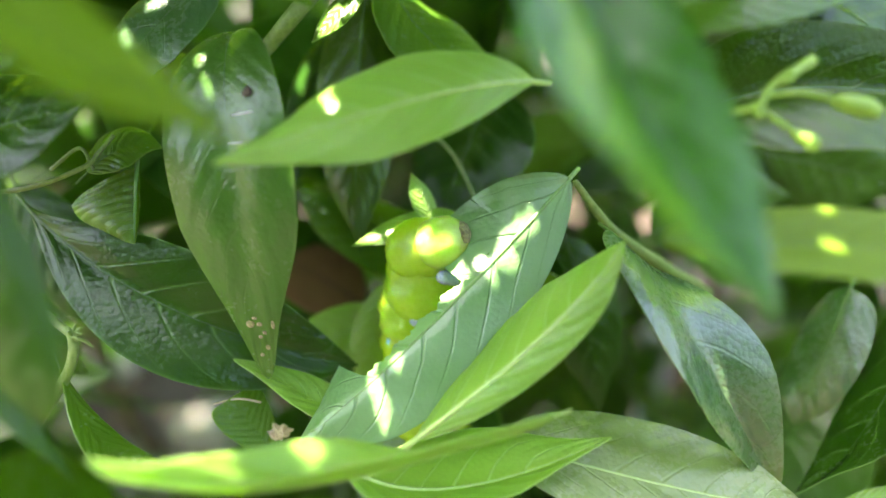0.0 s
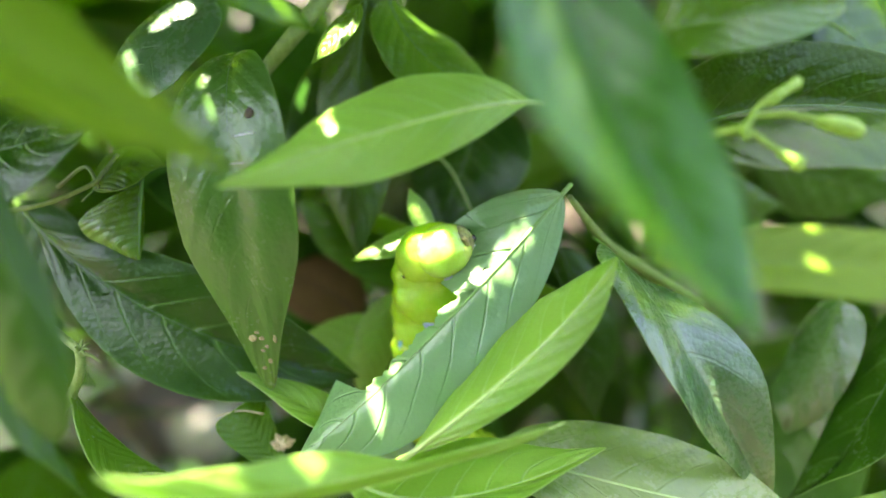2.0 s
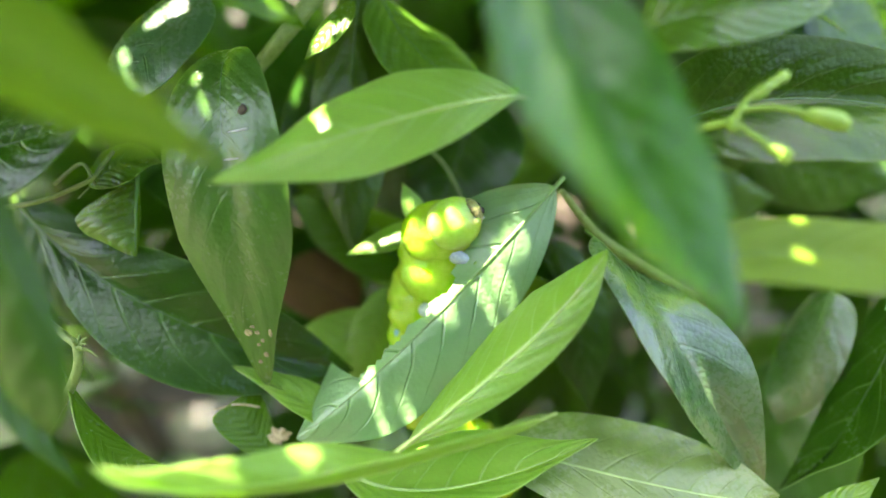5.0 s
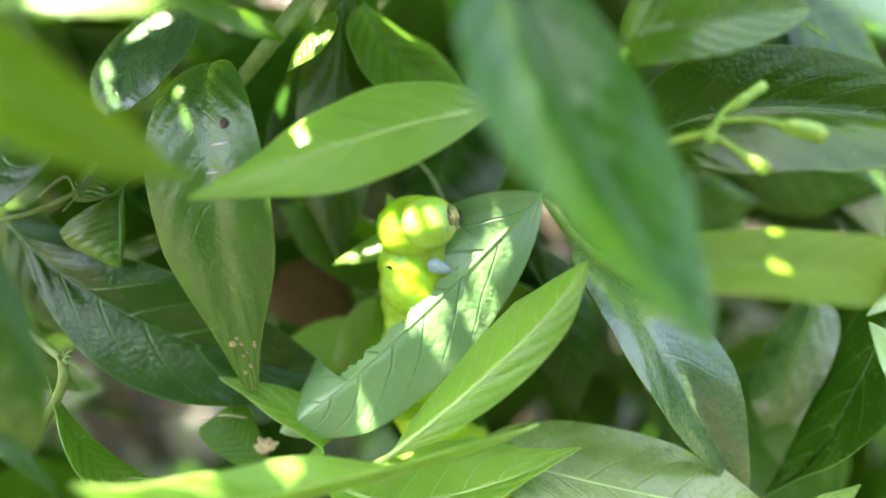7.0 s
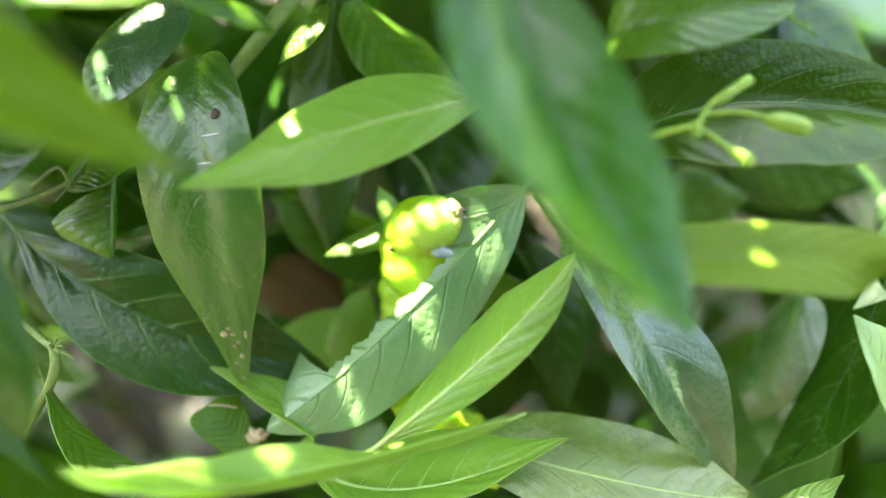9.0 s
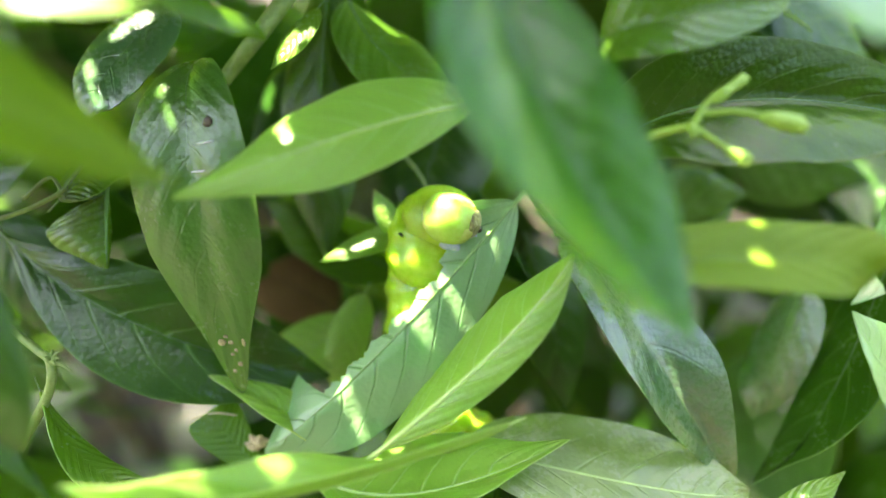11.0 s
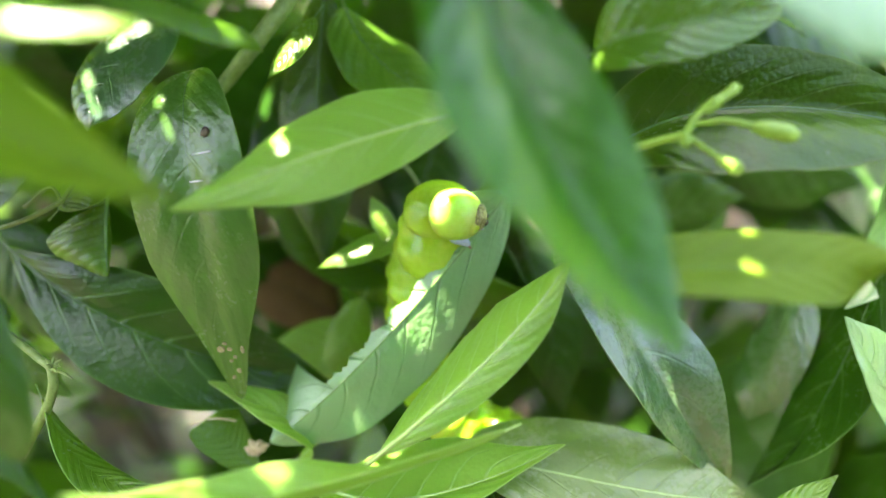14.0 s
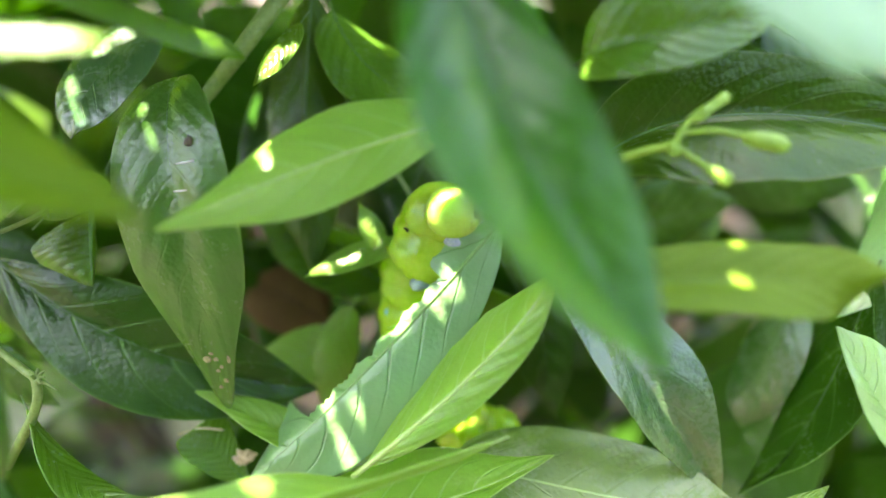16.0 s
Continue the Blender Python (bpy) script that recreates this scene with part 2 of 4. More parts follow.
def blade_mesh(blade, origin, nu=30, nv=5, cut=None, thick=0.00022, spans=None):
    """A closed thin sheet of the leaf. cut(u, side) gives how far the half blade reaches (1: to its edge); spans: a patch (u0, u1, v0, v1) alone."""
    bm = bmesh.new()
    layer = bm.loops.layers.uv.new("UVMap")
    if spans:
        us = [spans[0] + (spans[1] - spans[0]) * k / nu for k in range(nu + 1)]
    else:
        us = [0.5 - 0.5 * math.cos(math.pi * (0.015 + 0.98 * k / nu)) for k in range(nu + 1)]
    if cut:
        us = sorted(us + [0.158, 0.165, 0.175, 0.765, 0.775, 0.785, 0.80] + [0.18 + 0.006 * k for k in range(96)])
    grid = []
    for u in us:
        row = []
        if spans:
            vs = [spans[2] + (spans[3] - spans[2]) * k / nv for k in range(nv + 1)]
        else:
            vs = [-k / nv * (cut(u, -1) if cut else 1) for k in range(nv, 0, -1)] + [k / nv * (cut(u, 1) if cut else 1) for k in range(nv + 1)]
        for v in vs:
            place, up = blade.point(u, v)
            if v == 0 and not spans:
                up = (blade.point(u, 0.01)[1] + blade.point(u, -0.01)[1]).normalized()
            row.append((bm.verts.new(place - origin + up * thick / 2), bm.verts.new(place - origin - up * thick / 2), (u, 0.5 + v / 2)))
        grid.append(row)

    def quad(a, b, c, d, side):
        f = bm.faces.new([w[side] for w in (a, b, c, d)])
        for loop, w in zip(f.loops, (a, b, c, d)):
            loop[layer].uv = w[2]

    def rim(a, b):
        f = bm.faces.new([bm.verts.new(w.co) for w in (a[0], a[1], b[1], b[0])])
        for loop, w in zip(f.loops, (a, a, b, b)):
            loop[layer].uv = w[2]

    for r, s in zip(grid, grid[1:]):
        for k in range(len(r) - 1):
            quad(r[k], r[k + 1], s[k + 1], s[k], 0)
            quad(s[k], s[k + 1], r[k + 1], r[k], 1)
        rim(s[0], r[0])
        rim(r[-1], s[-1])
    for k in range(len(grid[0]) - 1):
        rim(grid[0][k], grid[0][k + 1])
        rim(grid[-1][k + 1], grid[-1][k])
    return bm


def rib_mesh(blade, origin, size=1.0, stalk=0.0, end=0.97):
    bm = bmesh.new()
    width = max(w.length for w in blade.wings)
    us = [end * k / 22 for k in range(23)]
    pts = [blade.rib(u) - origin for u in us]
    if stalk:
        pts = [pts[0] - blade.along(0) * stalk * CM] + pts
        us = [0.0] + us
    tube(bm, pts, [size * width * (0.022 * (1 - u) + 0.006) for u in us], 8)
    return bm


shrub = thing("shrub", PLANT, "glossy green evergreen shrub with long pointed leaves, one half eaten", "shrub")
made = []


def leaf(mat, base, mid, tip, left, right, p=0.62, q=0.85, cup=0.17, wave=0.08, cut=None, label="", rib=1.0, stalk=0.3, parent=None, end=0.97, drip=0.38):
    """One leaf of the shrub with its raised midrib; its origin is at the leaf's base."""
    blade = Blade(base, mid, tip, left, right, p, q, cup, wave, len(made), drip)
    ob = part("leaf", blade_mesh(blade, blade.base, cut=cut), mat, parent or shrub, label)
    ob.location = blade.base
    ob["blade"] = 1
    part("midrib", rib_mesh(blade, blade.base, rib, stalk, end), RIBS[mat], ob)
    made.append((ob, blade))
    return ob


# ---- the leaves before the camera ----
light_leaf = leaf(young, (1.61, 10.38, 2.85), (-0.18, 9.45, 2.36), (-3.20, 8.86, 1.23), (0.17, -0.10, -0.67), (0.76, 0.50, 0.65), label="light green young leaf with a sunlit patch", p=1.40, q=0.79, drip=0.38, rib=1.6)
near_leaf = leaf(deep, (1.18, 7.43, 4.83), (2.06, 6.92, 1.86), (3.56, 6.62, -0.70), (0.89, -0.05, 0.39), (-0.98, -0.45, 1.11), q=0.74, drip=0.18, label="broad green leaf close by", p=0.80)
leaf(mellow, (-4.77, 4.94, 2.88), (-3.76, 5.62, 1.94), (-2.14, 6.56, 1.19), (0.04, 0.48, 0.83), (0.45, -0.47, -0.49), label="green leaf very close by", q=1.03, p=0.51, drip=0.00)
leaf(sheen_grey, (-4.50, 12.21, 5.32), (-5.62, 11.76, 3.80), (-5.92, 11.73, 2.95), (0.67, -0.25, -0.39), (-0.58, 0.26, 0.50), label="glossy leaf in the sun", p=0.39, q=0.85, drip=0.38)
spot_leaf = leaf(satin, (-3.76, 11.58, 4.02), (-3.60, 10.69, 1.96), (-3.20, 12.01, -2.40), (1.00, -0.41, 0.34), (-1.22, 0.13, 0.16), stalk=0.02, rib=0.6, label="dark hanging leaf with brown specks at its tip", p=0.79, q=0.57, cup=0.2, drip=0.49)
leaf(mature, (-8.29, 12.68, 0.91), (-5.34, 12.36, -1.06), (-1.63, 13.13, -2.34), (0.64, -0.33, 1.06), (-0.14, -0.41, -1.14), label="large dark glossy leaf", p=1.40, q=1.08, drip=0.00)
leaf(dusty, (-1.52, 13.16, 6.08), (-1.74, 13.06, 2.67), (-1.63, 13.09, 0.02), (0.84, 0.25, -0.04), (-0.53, 0.23, 0.81), label="hanging leaf", q=0.87, p=0.60, drip=0.46)
leaf(middle, (-1.08, 13.15, 5.72), (-0.16, 12.95, 4.32), (1.55, 12.72, 3.31), (0.02, 0.47, 0.86), (-0.36, -0.60, -0.66), p=0.64, q=0.86, drip=0.39)
leaf(mature, (-2.21, 14.42, 5.26), (-2.76, 14.21, 3.33), (-3.29, 14.00, 1.45), (0.70, 0.18, -0.19), (-0.72, 0.21, 0.26))
LIGHT = [b for o, b in made if o == light_leaf][0]
pale_leaf = leaf(young, (-0.40, 10.70, -3.18), (1.72, 10.18, -1.27), (2.96, 10.00, 0.25), (-0.58, 1.06, 0.02), (0.37, -0.17, -0.26), label="light green young leaf", q=0.88, p=0.78, drip=0.23, rib=1.6)
low_leaf = leaf(young, (-1.56, 10.64, -3.59), (0.29, 10.83, -4.02), (3.04, 10.97, -3.16), (-0.96, 0.92, 0.50), (-0.01, -0.60, -0.09), label="light green young leaf with a curled tip", q=0.83, p=0.58, drip=0.44, rib=1.6)
leaf(young, (1.80, 9.75, -2.49), (-2.15, 8.90, -3.33), (-4.33, 7.74, -2.54), (-0.23, -0.38, 0.25), (0.60, 0.21, 0.14), label="light green leaf in patchy sun", p=0.51, q=0.81, drip=0.32)
leaf(sheen_grey, (3.19, 11.93, 0.49), (4.37, 11.27, -1.16), (6.58, 12.27, -4.54), (0.80, 0.24, -0.77), (-0.56, -0.67, -0.28), label="dark green leaf with a grey sheen", p=0.70, q=0.54, drip=0.35)
leaf(filmy_sheen, (1.21, 11.67, -3.47), (5.11, 11.36, -4.33), (6.70, 11.73, -4.45), (1.06, 0.52, 0.47), (-0.31, -0.54, -0.59), label="dusty dull green leaf", p=0.47, q=1.16, drip=0.42)
leaf(dusty, (3.88, 11.23, 2.10), (6.57, 10.72, 2.91), (11.10, 10.58, 1.98), (0.17, -0.36, 1.04), (-0.63, -1.29, -1.17), label="dusty dark leaf", p=0.62, q=0.96, drip=0.38)
leaf(middle, (3.45, 9.90, 3.73), (4.24, 9.20, 3.86), (6.26, 9.35, 4.17), (-0.01, -0.20, 0.68), (-0.26, -0.23, -0.59), p=0.51, q=0.55, drip=0.06)
leaf(mellow, (3.02, 8.48, 0.19), (6.04, 8.37, 0.16), (7.17, 7.92, 0.20), (-0.20, 0.37, 0.56), (0.64, -0.16, -0.09), label="light green leaf", p=0.45, q=0.89, drip=0.38)
leaf(sheen_grey, (8.61, 13.15, -0.64), (8.14, 13.53, -2.49), (7.97, 14.05, -3.78), (0.38, -0.59, -0.28), (-0.24, 0.56, -0.94), p=0.36, q=0.88, drip=0.38)
leaf(mature, (9.60, 11.82, -0.08), (8.54, 12.46, -3.31), (7.16, 12.60, -4.74), (0.33, -0.62, 0.70), (-0.09, 0.96, 0.17), p=0.48, q=0.96, drip=0.05)
leaf(pale, (10.01, 11.02, -4.00), (8.91, 10.81, -2.28), (8.03, 10.60, -0.88), (-0.46, -0.40, -0.07), (0.90, 0.40, 0.23), p=0.62, q=0.85, drip=0.38)
leaf(pale, (10.23, 12.31, 1.84), (10.00, 12.08, 0.21), (8.85, 11.87, -0.92), (0.22, -0.43, -0.29), (-0.13, 0.43, 0.32), p=0.62, q=0.86, drip=0.39)
leaf(middle, (-4.68, 7.62, 4.57), (-2.85, 8.75, 4.16), (-2.00, 9.88, 3.84), (0.14, 0.21, -0.02), (0.01, -0.19, -0.37), p=0.63, q=0.82, drip=0.37)
leaf(mature, (-5.68, 7.20, 1.89), (-4.96, 7.61, -1.02), (-5.02, 8.06, -2.21), (0.12, 0.08, -0.31), (-0.64, 0.13, -0.22), p=0.62, q=0.84, drip=0.38)
leaf(mature, (-6.26, 8.27, -0.04), (-5.84, 8.58, -1.54), (-5.07, 8.90, -3.25), (-0.16, 0.36, -0.09), (-0.16, -0.36, -0.23), p=0.62, q=0.85, drip=0.38)
leaf(mature, (-9.24, 10.60, 1.78), (-7.37, 10.39, 1.98), (-5.56, 10.17, 2.53), (-0.57, 0.52, 0.90), (0.55, -0.52, -0.82))
leaf(middle, (-6.60, 11.87, 1.46), (-5.97, 11.98, 1.94), (-5.31, 12.09, 1.96), (-0.27, 0.27, 0.44), (0.28, -0.37, -0.35))
leaf(middle, (-5.71, 11.93, 1.56), (-5.66, 11.77, 0.88), (-5.67, 11.79, 0.12), (-0.07, 0.37, 0.03), (-1.32, 0.22, -0.27), p=0.50, q=0.52, drip=0.38)
leaf(middle, (-6.82, 11.46, -2.15), (-5.77, 11.21, -3.50), (-4.42, 11.03, -3.72), (-0.10, 0.25, 0.20), (0.25, -0.27, -0.25), p=0.62, q=0.87, drip=0.38)
leaf(young, (-2.17, 12.25, -3.73), (-2.12, 12.20, -3.06), (-3.93, 12.18, -2.07), (0.13, -0.35, -0.22), (0.23, 0.30, 0.31), p=0.62, q=0.63, drip=0.33)
leaf(middle, (-3.01, 12.38, -4.04), (-3.56, 12.34, -3.43), (-3.97, 12.30, -2.82), (-0.31, -0.37, -0.24), (0.33, 0.37, 0.26), label="small leaf with its tip bitten off", q=0.1, end=0.9, drip=0.0, cup=0.05)
leaf(mature, (1.20, 14.85, 3.99), (0.61, 14.74, 2.40), (0.04, 14.64, 0.84), (1.18, -0.92, -0.60), (-1.28, 1.01, 0.65))
leaf(young, (0.31, 12.74, 0.84), (-0.73, 12.64, 0.52), (-1.74, 12.55, 0.13), (0.09, -0.17, -0.25), (-0.09, 0.17, 0.25))
leaf(young, (-0.12, 12.78, 0.61), (-0.36, 12.74, 1.12), (-0.59, 12.71, 1.63), (-0.20, -0.16, -0.11), (0.21, 0.16, 0.11))
leaf(mature, (2.80, 14.00, 0.40), (3.37, 14.21, -1.57), (3.70, 14.42, -3.59), (0.83, 0.18, 0.14), (-0.74, 0.18, -0.18))
leaf(middle, (-0.22, 14.85, -0.28), (-1.85, 15.06, 0.64), (-3.52, 15.27, 1.59), (-0.32, -0.54, -0.70), (0.35, 0.54, 0.75))
leaf(young, (-1.08, 14.21, -1.42), (-2.49, 14.32, -1.96), (-3.92, 14.42, -2.50), (0.29, -0.42, -0.52), (-0.31, 0.42, 0.56))
leaf(young, (-0.94, 13.79, -0.64), (-1.43, 13.89, -1.89), (-1.67, 14.00, -3.15), (0.47, 0.12, -0.15), (-0.49, 0.12, 0.12))

leaf(pale, (3.28, 5.89, 4.98), (4.85, 5.89, 3.65), (6.45, 5.89, 2.29), (0.82, 0.49, 0.79), (-0.75, -0.49, -0.71), label="pale green leaf very close by")
# added narrow leaf standing in for the sunlit lower edge of a neighbour
leaf(young, (-4.70, 5.89, 3.09), (-3.47, 6.10, 3.11), (-2.13, 6.32, 3.08), (-0.06, 0.10, 0.19), (0.06, -0.10, -0.18), p=0.62, q=0.85, drip=0.38)
leaf(middle, (-1.51, 11.87, 5.09), (-1.94, 11.66, 4.43), (-2.35, 11.45, 3.80), (0.20, -0.15, -0.20), (-0.18, 0.20, 0.20))
leaf(middle, (5.92, 10.17, -4.86), (6.88, 10.39, -4.31), (7.88, 10.60, -3.73), (-0.07, 0.25, 0.20), (0.06, -0.25, -0.18))

leaf(mature, (-9.30, 13.90, 1.40), (-8.35, 13.95, -0.25), (-7.30, 14.00, -1.90), (0.80, 0.10, 0.40), (-0.80, 0.10, -0.40))
leaf(mature, (-9.10, 13.20, -1.10), (-8.30, 13.25, -1.90), (-7.30, 13.30, -2.60), (0.35, -0.15, 0.45), (-0.35, 0.20, -0.45))
leaf(mature, (-4.54, 16.55, 0.67), (-3.16, 16.76, -0.50), (-1.75, 16.97, -1.70), (0.60, 0.75, 0.88), (-0.54, -0.75, -0.80))
leaf(mature, (-1.31, 17.40, -2.99), (-2.83, 17.61, -1.94), (-4.39, 17.82, -0.86), (-0.53, -0.78, -0.83), (0.59, 0.78, 0.91))
leaf(mature, (5.11, 15.27, 0.52), (6.92, 15.49, 1.17), (8.78, 15.70, 1.56), (0.01, -0.40, 1.02), (-0.14, 0.50, -0.82), p=0.62, q=0.85, drip=0.38)
leaf(middle, (6.89, 16.97, 2.50), (7.57, 16.76, 1.12), (8.23, 16.55, -0.22), (1.09, -0.30, 0.50), (-1.03, 0.30, -0.47), p=0.62, q=0.85, drip=0.38)
leaf(withered, (-1.95, 16.12, -1.33), (-3.22, 16.34, -0.56), (-4.53, 16.55, -0.07), (-0.28, -0.60, -0.75), (0.29, 0.64, 0.79), label="withered brown leaf deep in the shrub")
leaf(mature, (-2.17, 15.70, -2.28), (-2.92, 15.91, -1.54), (-3.68, 16.12, -0.78), (-0.42, -0.47, -0.42), (0.45, 0.47, 0.45))
leaf(mature, (7.66, 14.00, 6.89), (9.40, 14.21, 5.66), (11.18, 14.42, 4.40), (0.84, 0.32, 0.89), (-0.80, -0.36, -0.82))
leaf(mature, (8.07, 15.70, 2.61), (10.12, 15.91, 2.24), (12.23, 16.12, 1.86), (0.55, -0.40, 0.95), (-0.53, 0.40, -0.89), p=0.62, q=0.85, drip=0.38)


def chewed(u, side):
    """How far each half of the eaten leaf still reaches."""
    if side > 0:
        return 1.0
    nibble = 0.03 * math.sin(u * 70) + 0.055 * noise.noise((u * 60, 5, 1)) + 0.03 * noise.noise((u * 150, 9, 1))
    stub = 0.15 + nibble
    a = min(max((u - 0.166) / 0.008, 0), 1)
    b = min(max((u - 0.665) / 0.11, 0), 1) ** 1.8
    return 1 - (1 - stub) * a * (1 - b)


eaten_leaf = leaf(pale, (2.47, 12.01, 1.46), (-0.32, 11.31, -1.47), (-2.48, 11.40, -3.43), (0.49, -0.12, -1.12), (1.11, 0.37, 1.31), cut=chewed, label="glossy leaf with one half eaten away to the midrib", p=0.67, q=0.73, cup=0.06, rib=0.9, drip=0.21)
EATEN = made[-1][1]
scraps = []
for u0, u1, gone in ((0.300, 0.332, 1.0), (0.255, 0.300, 4.2), (0.210, 0.255, 7.2), (0.168, 0.210, 10.5)):
    for k, (v0, v1) in enumerate(((-1.0, -0.55), (-0.55, -0.13))):
        scrap = part("leaf_scrap", blade_mesh(EATEN, EATEN.base, nu=4, nv=3, spans=(u0, u1, v0, v1)), pale, eaten_leaf, "piece of the leaf that is bitten off")
        scraps.append((scrap, gone + 1.5 * k, EATEN.point((u0 + u1) / 2, (v0 + v1) / 2)[0] - EATEN.base))

# ---- caterpillar ----
cat_skin = skin_material("caterpillar_skin", (0.29, 0.49, 0.022), (0.37, 0.57, 0.045), 0.27, scale=220.0, bump=0.10, subsurface=1.0, radius=(0.004, 0.006, 0.0012))
head_skin = skin_material("caterpillar_head_skin", (0.34, 0.50, 0.075), (0.42, 0.58, 0.12), 0.25, scale=220.0, bump=0.06, subsurface=1.0, radius=(0.004, 0.006, 0.0015))
leg_skin = skin_material("pale_leg_skin", (0.28, 0.35, 0.41), (0.42, 0.50, 0.55), 0.25, scale=500.0, subsurface=0.5)
jaw_skin = skin_material("jaw_skin", (0.10, 0.085, 0.03), (0.40, 0.42, 0.15), 0.3, scale=420.0, bump=0.8)
dark_horn = skin_material("dark_horn", (0.006, 0.005, 0.004), (0.022, 0.014, 0.010), 0.2, scale=800.0)
claw_skin = skin_material("claw_skin", (0.16, 0.045, 0.02), (0.30, 0.10, 0.05), 0.3, scale=800.0)
blue_spot = skin_material("blue_spot", (0.05, 0.30, 0.50), (0.20, 0.55, 0.75), 0.3, scale=800.0)

CAT = Vector((-0.42, 13.60, -1.96))
caterpillar = thing("caterpillar", PLANT @ Matrix.Translation(CAT * CM), "plump lime green caterpillar eating the edge of a leaf", "caterpillar")


def ball(name, size, material, parent, at=(0, 0, 0), turn=(0, 0, 0), label="", folds=0.0, squash=2.0, wrinkle=0.0, rings=40):
    """A rounded body part with half sizes in centimetres, round its local z, with soft folds; at in centimetres in its parent's space."""
    bm = bmesh.new()
    bmesh.ops.create_uvsphere(bm, u_segments=40, v_segments=rings, radius=1)
    for v in bm.verts:
        x, y, z = v.co
        r = (x * x + y * y) ** 0.5
        k = 1.0
        if squash != 2.0 and r > 1e-6:
            k = max(0.0, 1 - abs(z) ** squash) ** (1 / squash) / r
        k *= 1 + folds * math.cos(z * 12.5 + 0.8 * noise.noise((x * 1.5, y * 1.5, 3)))
        k *= 1 + wrinkle * noise.noise((x * 3, y * 3, z * 3 + size[0] * 9)) + 0.4 * wrinkle * noise.noise((x * 4, y * 4, z * 11 + size[0] * 9))
        v.co = Vector((x * k * size[0], y * k * size[1], z * size[2])) * CM
    ob = part(name, bm, material, parent, label)
    ob.matrix_basis = pose(*(Vector(at) * CM), *turn)
    return ob


head = ball("head", (0.580, 0.570, 0.515), head_skin, caterpillar, label="smooth rounded green head", squash=2.15, wrinkle=0.02)
ball("jaw", (0.175, 0.330, 0.290), jaw_skin, head, (0.455, -0.09, 0.010), (0, 0, 0), wrinkle=0.12)
for side in (-1, 1):
    ball("cheek", (0.213, 0.213, 0.234), head_skin, head, (0.319, side * 0.213, -0.128), wrinkle=0.1)
    ball("mandible", (0.095, 0.070, 0.085), dark_horn, head, (0.585, side * 0.117 - 0.043, 0.011 + side * 0.064))
    ball("palp", (0.085, 0.043, 0.043), leg_skin, head, (0.531, side * 0.159, -0.170), (0, 20, 0))
    for k in range(3):
        ball("eye", (0.032, 0.032, 0.032), dark_horn, head, (0.425, side * (0.298 + k * 0.021), 0.170 - k * 0.085))
hood = ball("segment", (0.745, 0.634, 0.657), cat_skin, caterpillar, squash=2.1, folds=0.012, wrinkle=0.06)
collar = ball("segment", (0.810, 0.745, 1.007), cat_skin, caterpillar, squash=2.5, folds=0.022, wrinkle=0.10)
second = ball("segment", (0.821, 0.788, 0.963), cat_skin, caterpillar, squash=2.3, folds=0.024, wrinkle=0.08)
third = ball("segment", (0.821, 0.766, 0.920), cat_skin, caterpillar, squash=2.3, folds=0.024, wrinkle=0.08)
for at, turn in (((-0.50, 13.23, -2.59), -6), ((-0.34, 13.40, -3.31), -20), ((0.02, 13.57, -3.95), -35), ((0.58, 13.66, -4.42), -55), ((1.19, 13.66, -4.70), -70)):
    ball("segment", (0.670, 0.701, 0.616), cat_skin, caterpillar, Vector(at) - CAT, (0, turn, 0), squash=2.3, folds=0.024, wrinkle=0.08)
ball("spiracle", (0.105, 0.035, 0.034), dark_horn, collar, (-0.510, -0.574, -0.032), (0, 14, 30))
for owner, at, turn in ((collar, (0.43, -0.67, 0.043), 12), (second, (0.10, -0.80, -0.149), -6), (third, (0.213, -0.76, -0.064), 0)):
    bm = bmesh.new()
    reach = [-0.24, -0.20, -0.10, 0.0, 0.03, 0.10, 0.17, 0.20, 0.24]
    girth = [0.05, 0.115, 0.145, 0.135, 0.118, 0.108, 0.080, 0.066, 0.030]
    tube(bm, [Vector((d, 0, -0.5 * d * d)) * CM for d in reach], [g * CM for g in girth], 16)
    leg = part("leg", bm, leg_skin, owner, "pale blue-white jointed leg")
    leg.matrix_basis = pose(*(Vector(at) * CM), 0, turn, 14)
    ball("claw", (0.060, 0.030, 0.026), claw_skin, leg, (0.250, 0, -0.045), (0, 18, 0), "reddish brown claw tip", rings=12)
spot = ball("eyespot", (0.064, 0.138, 0.159), blue_spot, third, (-0.616, -0.425, 0.021), (0, 0, 25), "blue eyespot ringed with white")
ball("ring", (0.043, 0.181, 0.213), leg_skin, spot, (0.032, 0, 0))

# ---- stems and buds ----
def stem(name, points, radii, material=bark, parent=shrub, sides=10):
    bm = bmesh.new()
    pts = spline(points)
    n = len(pts) - 1
    rr = [CM * (radii[0] + (radii[1] - radii[0]) * i / n) * (1 + 0.06 * noise.noise((i * 0.9, radii[0], 2))) for i in range(n + 1)]
    tube(bm, pts, rr, sides)
    return part(name, bm, material, parent)


stem("torn_edge", [(-4.33, 12.26, -2.96), (-3.87, 12.26, -2.85), (-3.42, 12.30, -2.92)], (0.014, 0.018), dry)
stem("stem", [(-3.87, 12.72, 3.70), (-3.45, 12.72, 4.19), (-2.79, 12.38, 4.79), (-1.63, 12.72, 6.48)], (0.13, 0.19))
stem("stem", [(2.57, 11.96, 1.40), (3.17, 12.51, 0.81), (3.93, 13.15, 0.27), (6.50, 15.27, -0.90)], (0.06, 0.16))
stem("stem", [(-0.11, 13.57, 2.54), (0.32, 13.40, 2.04), (0.73, 13.15, 1.18)], (0.04, 0.04))
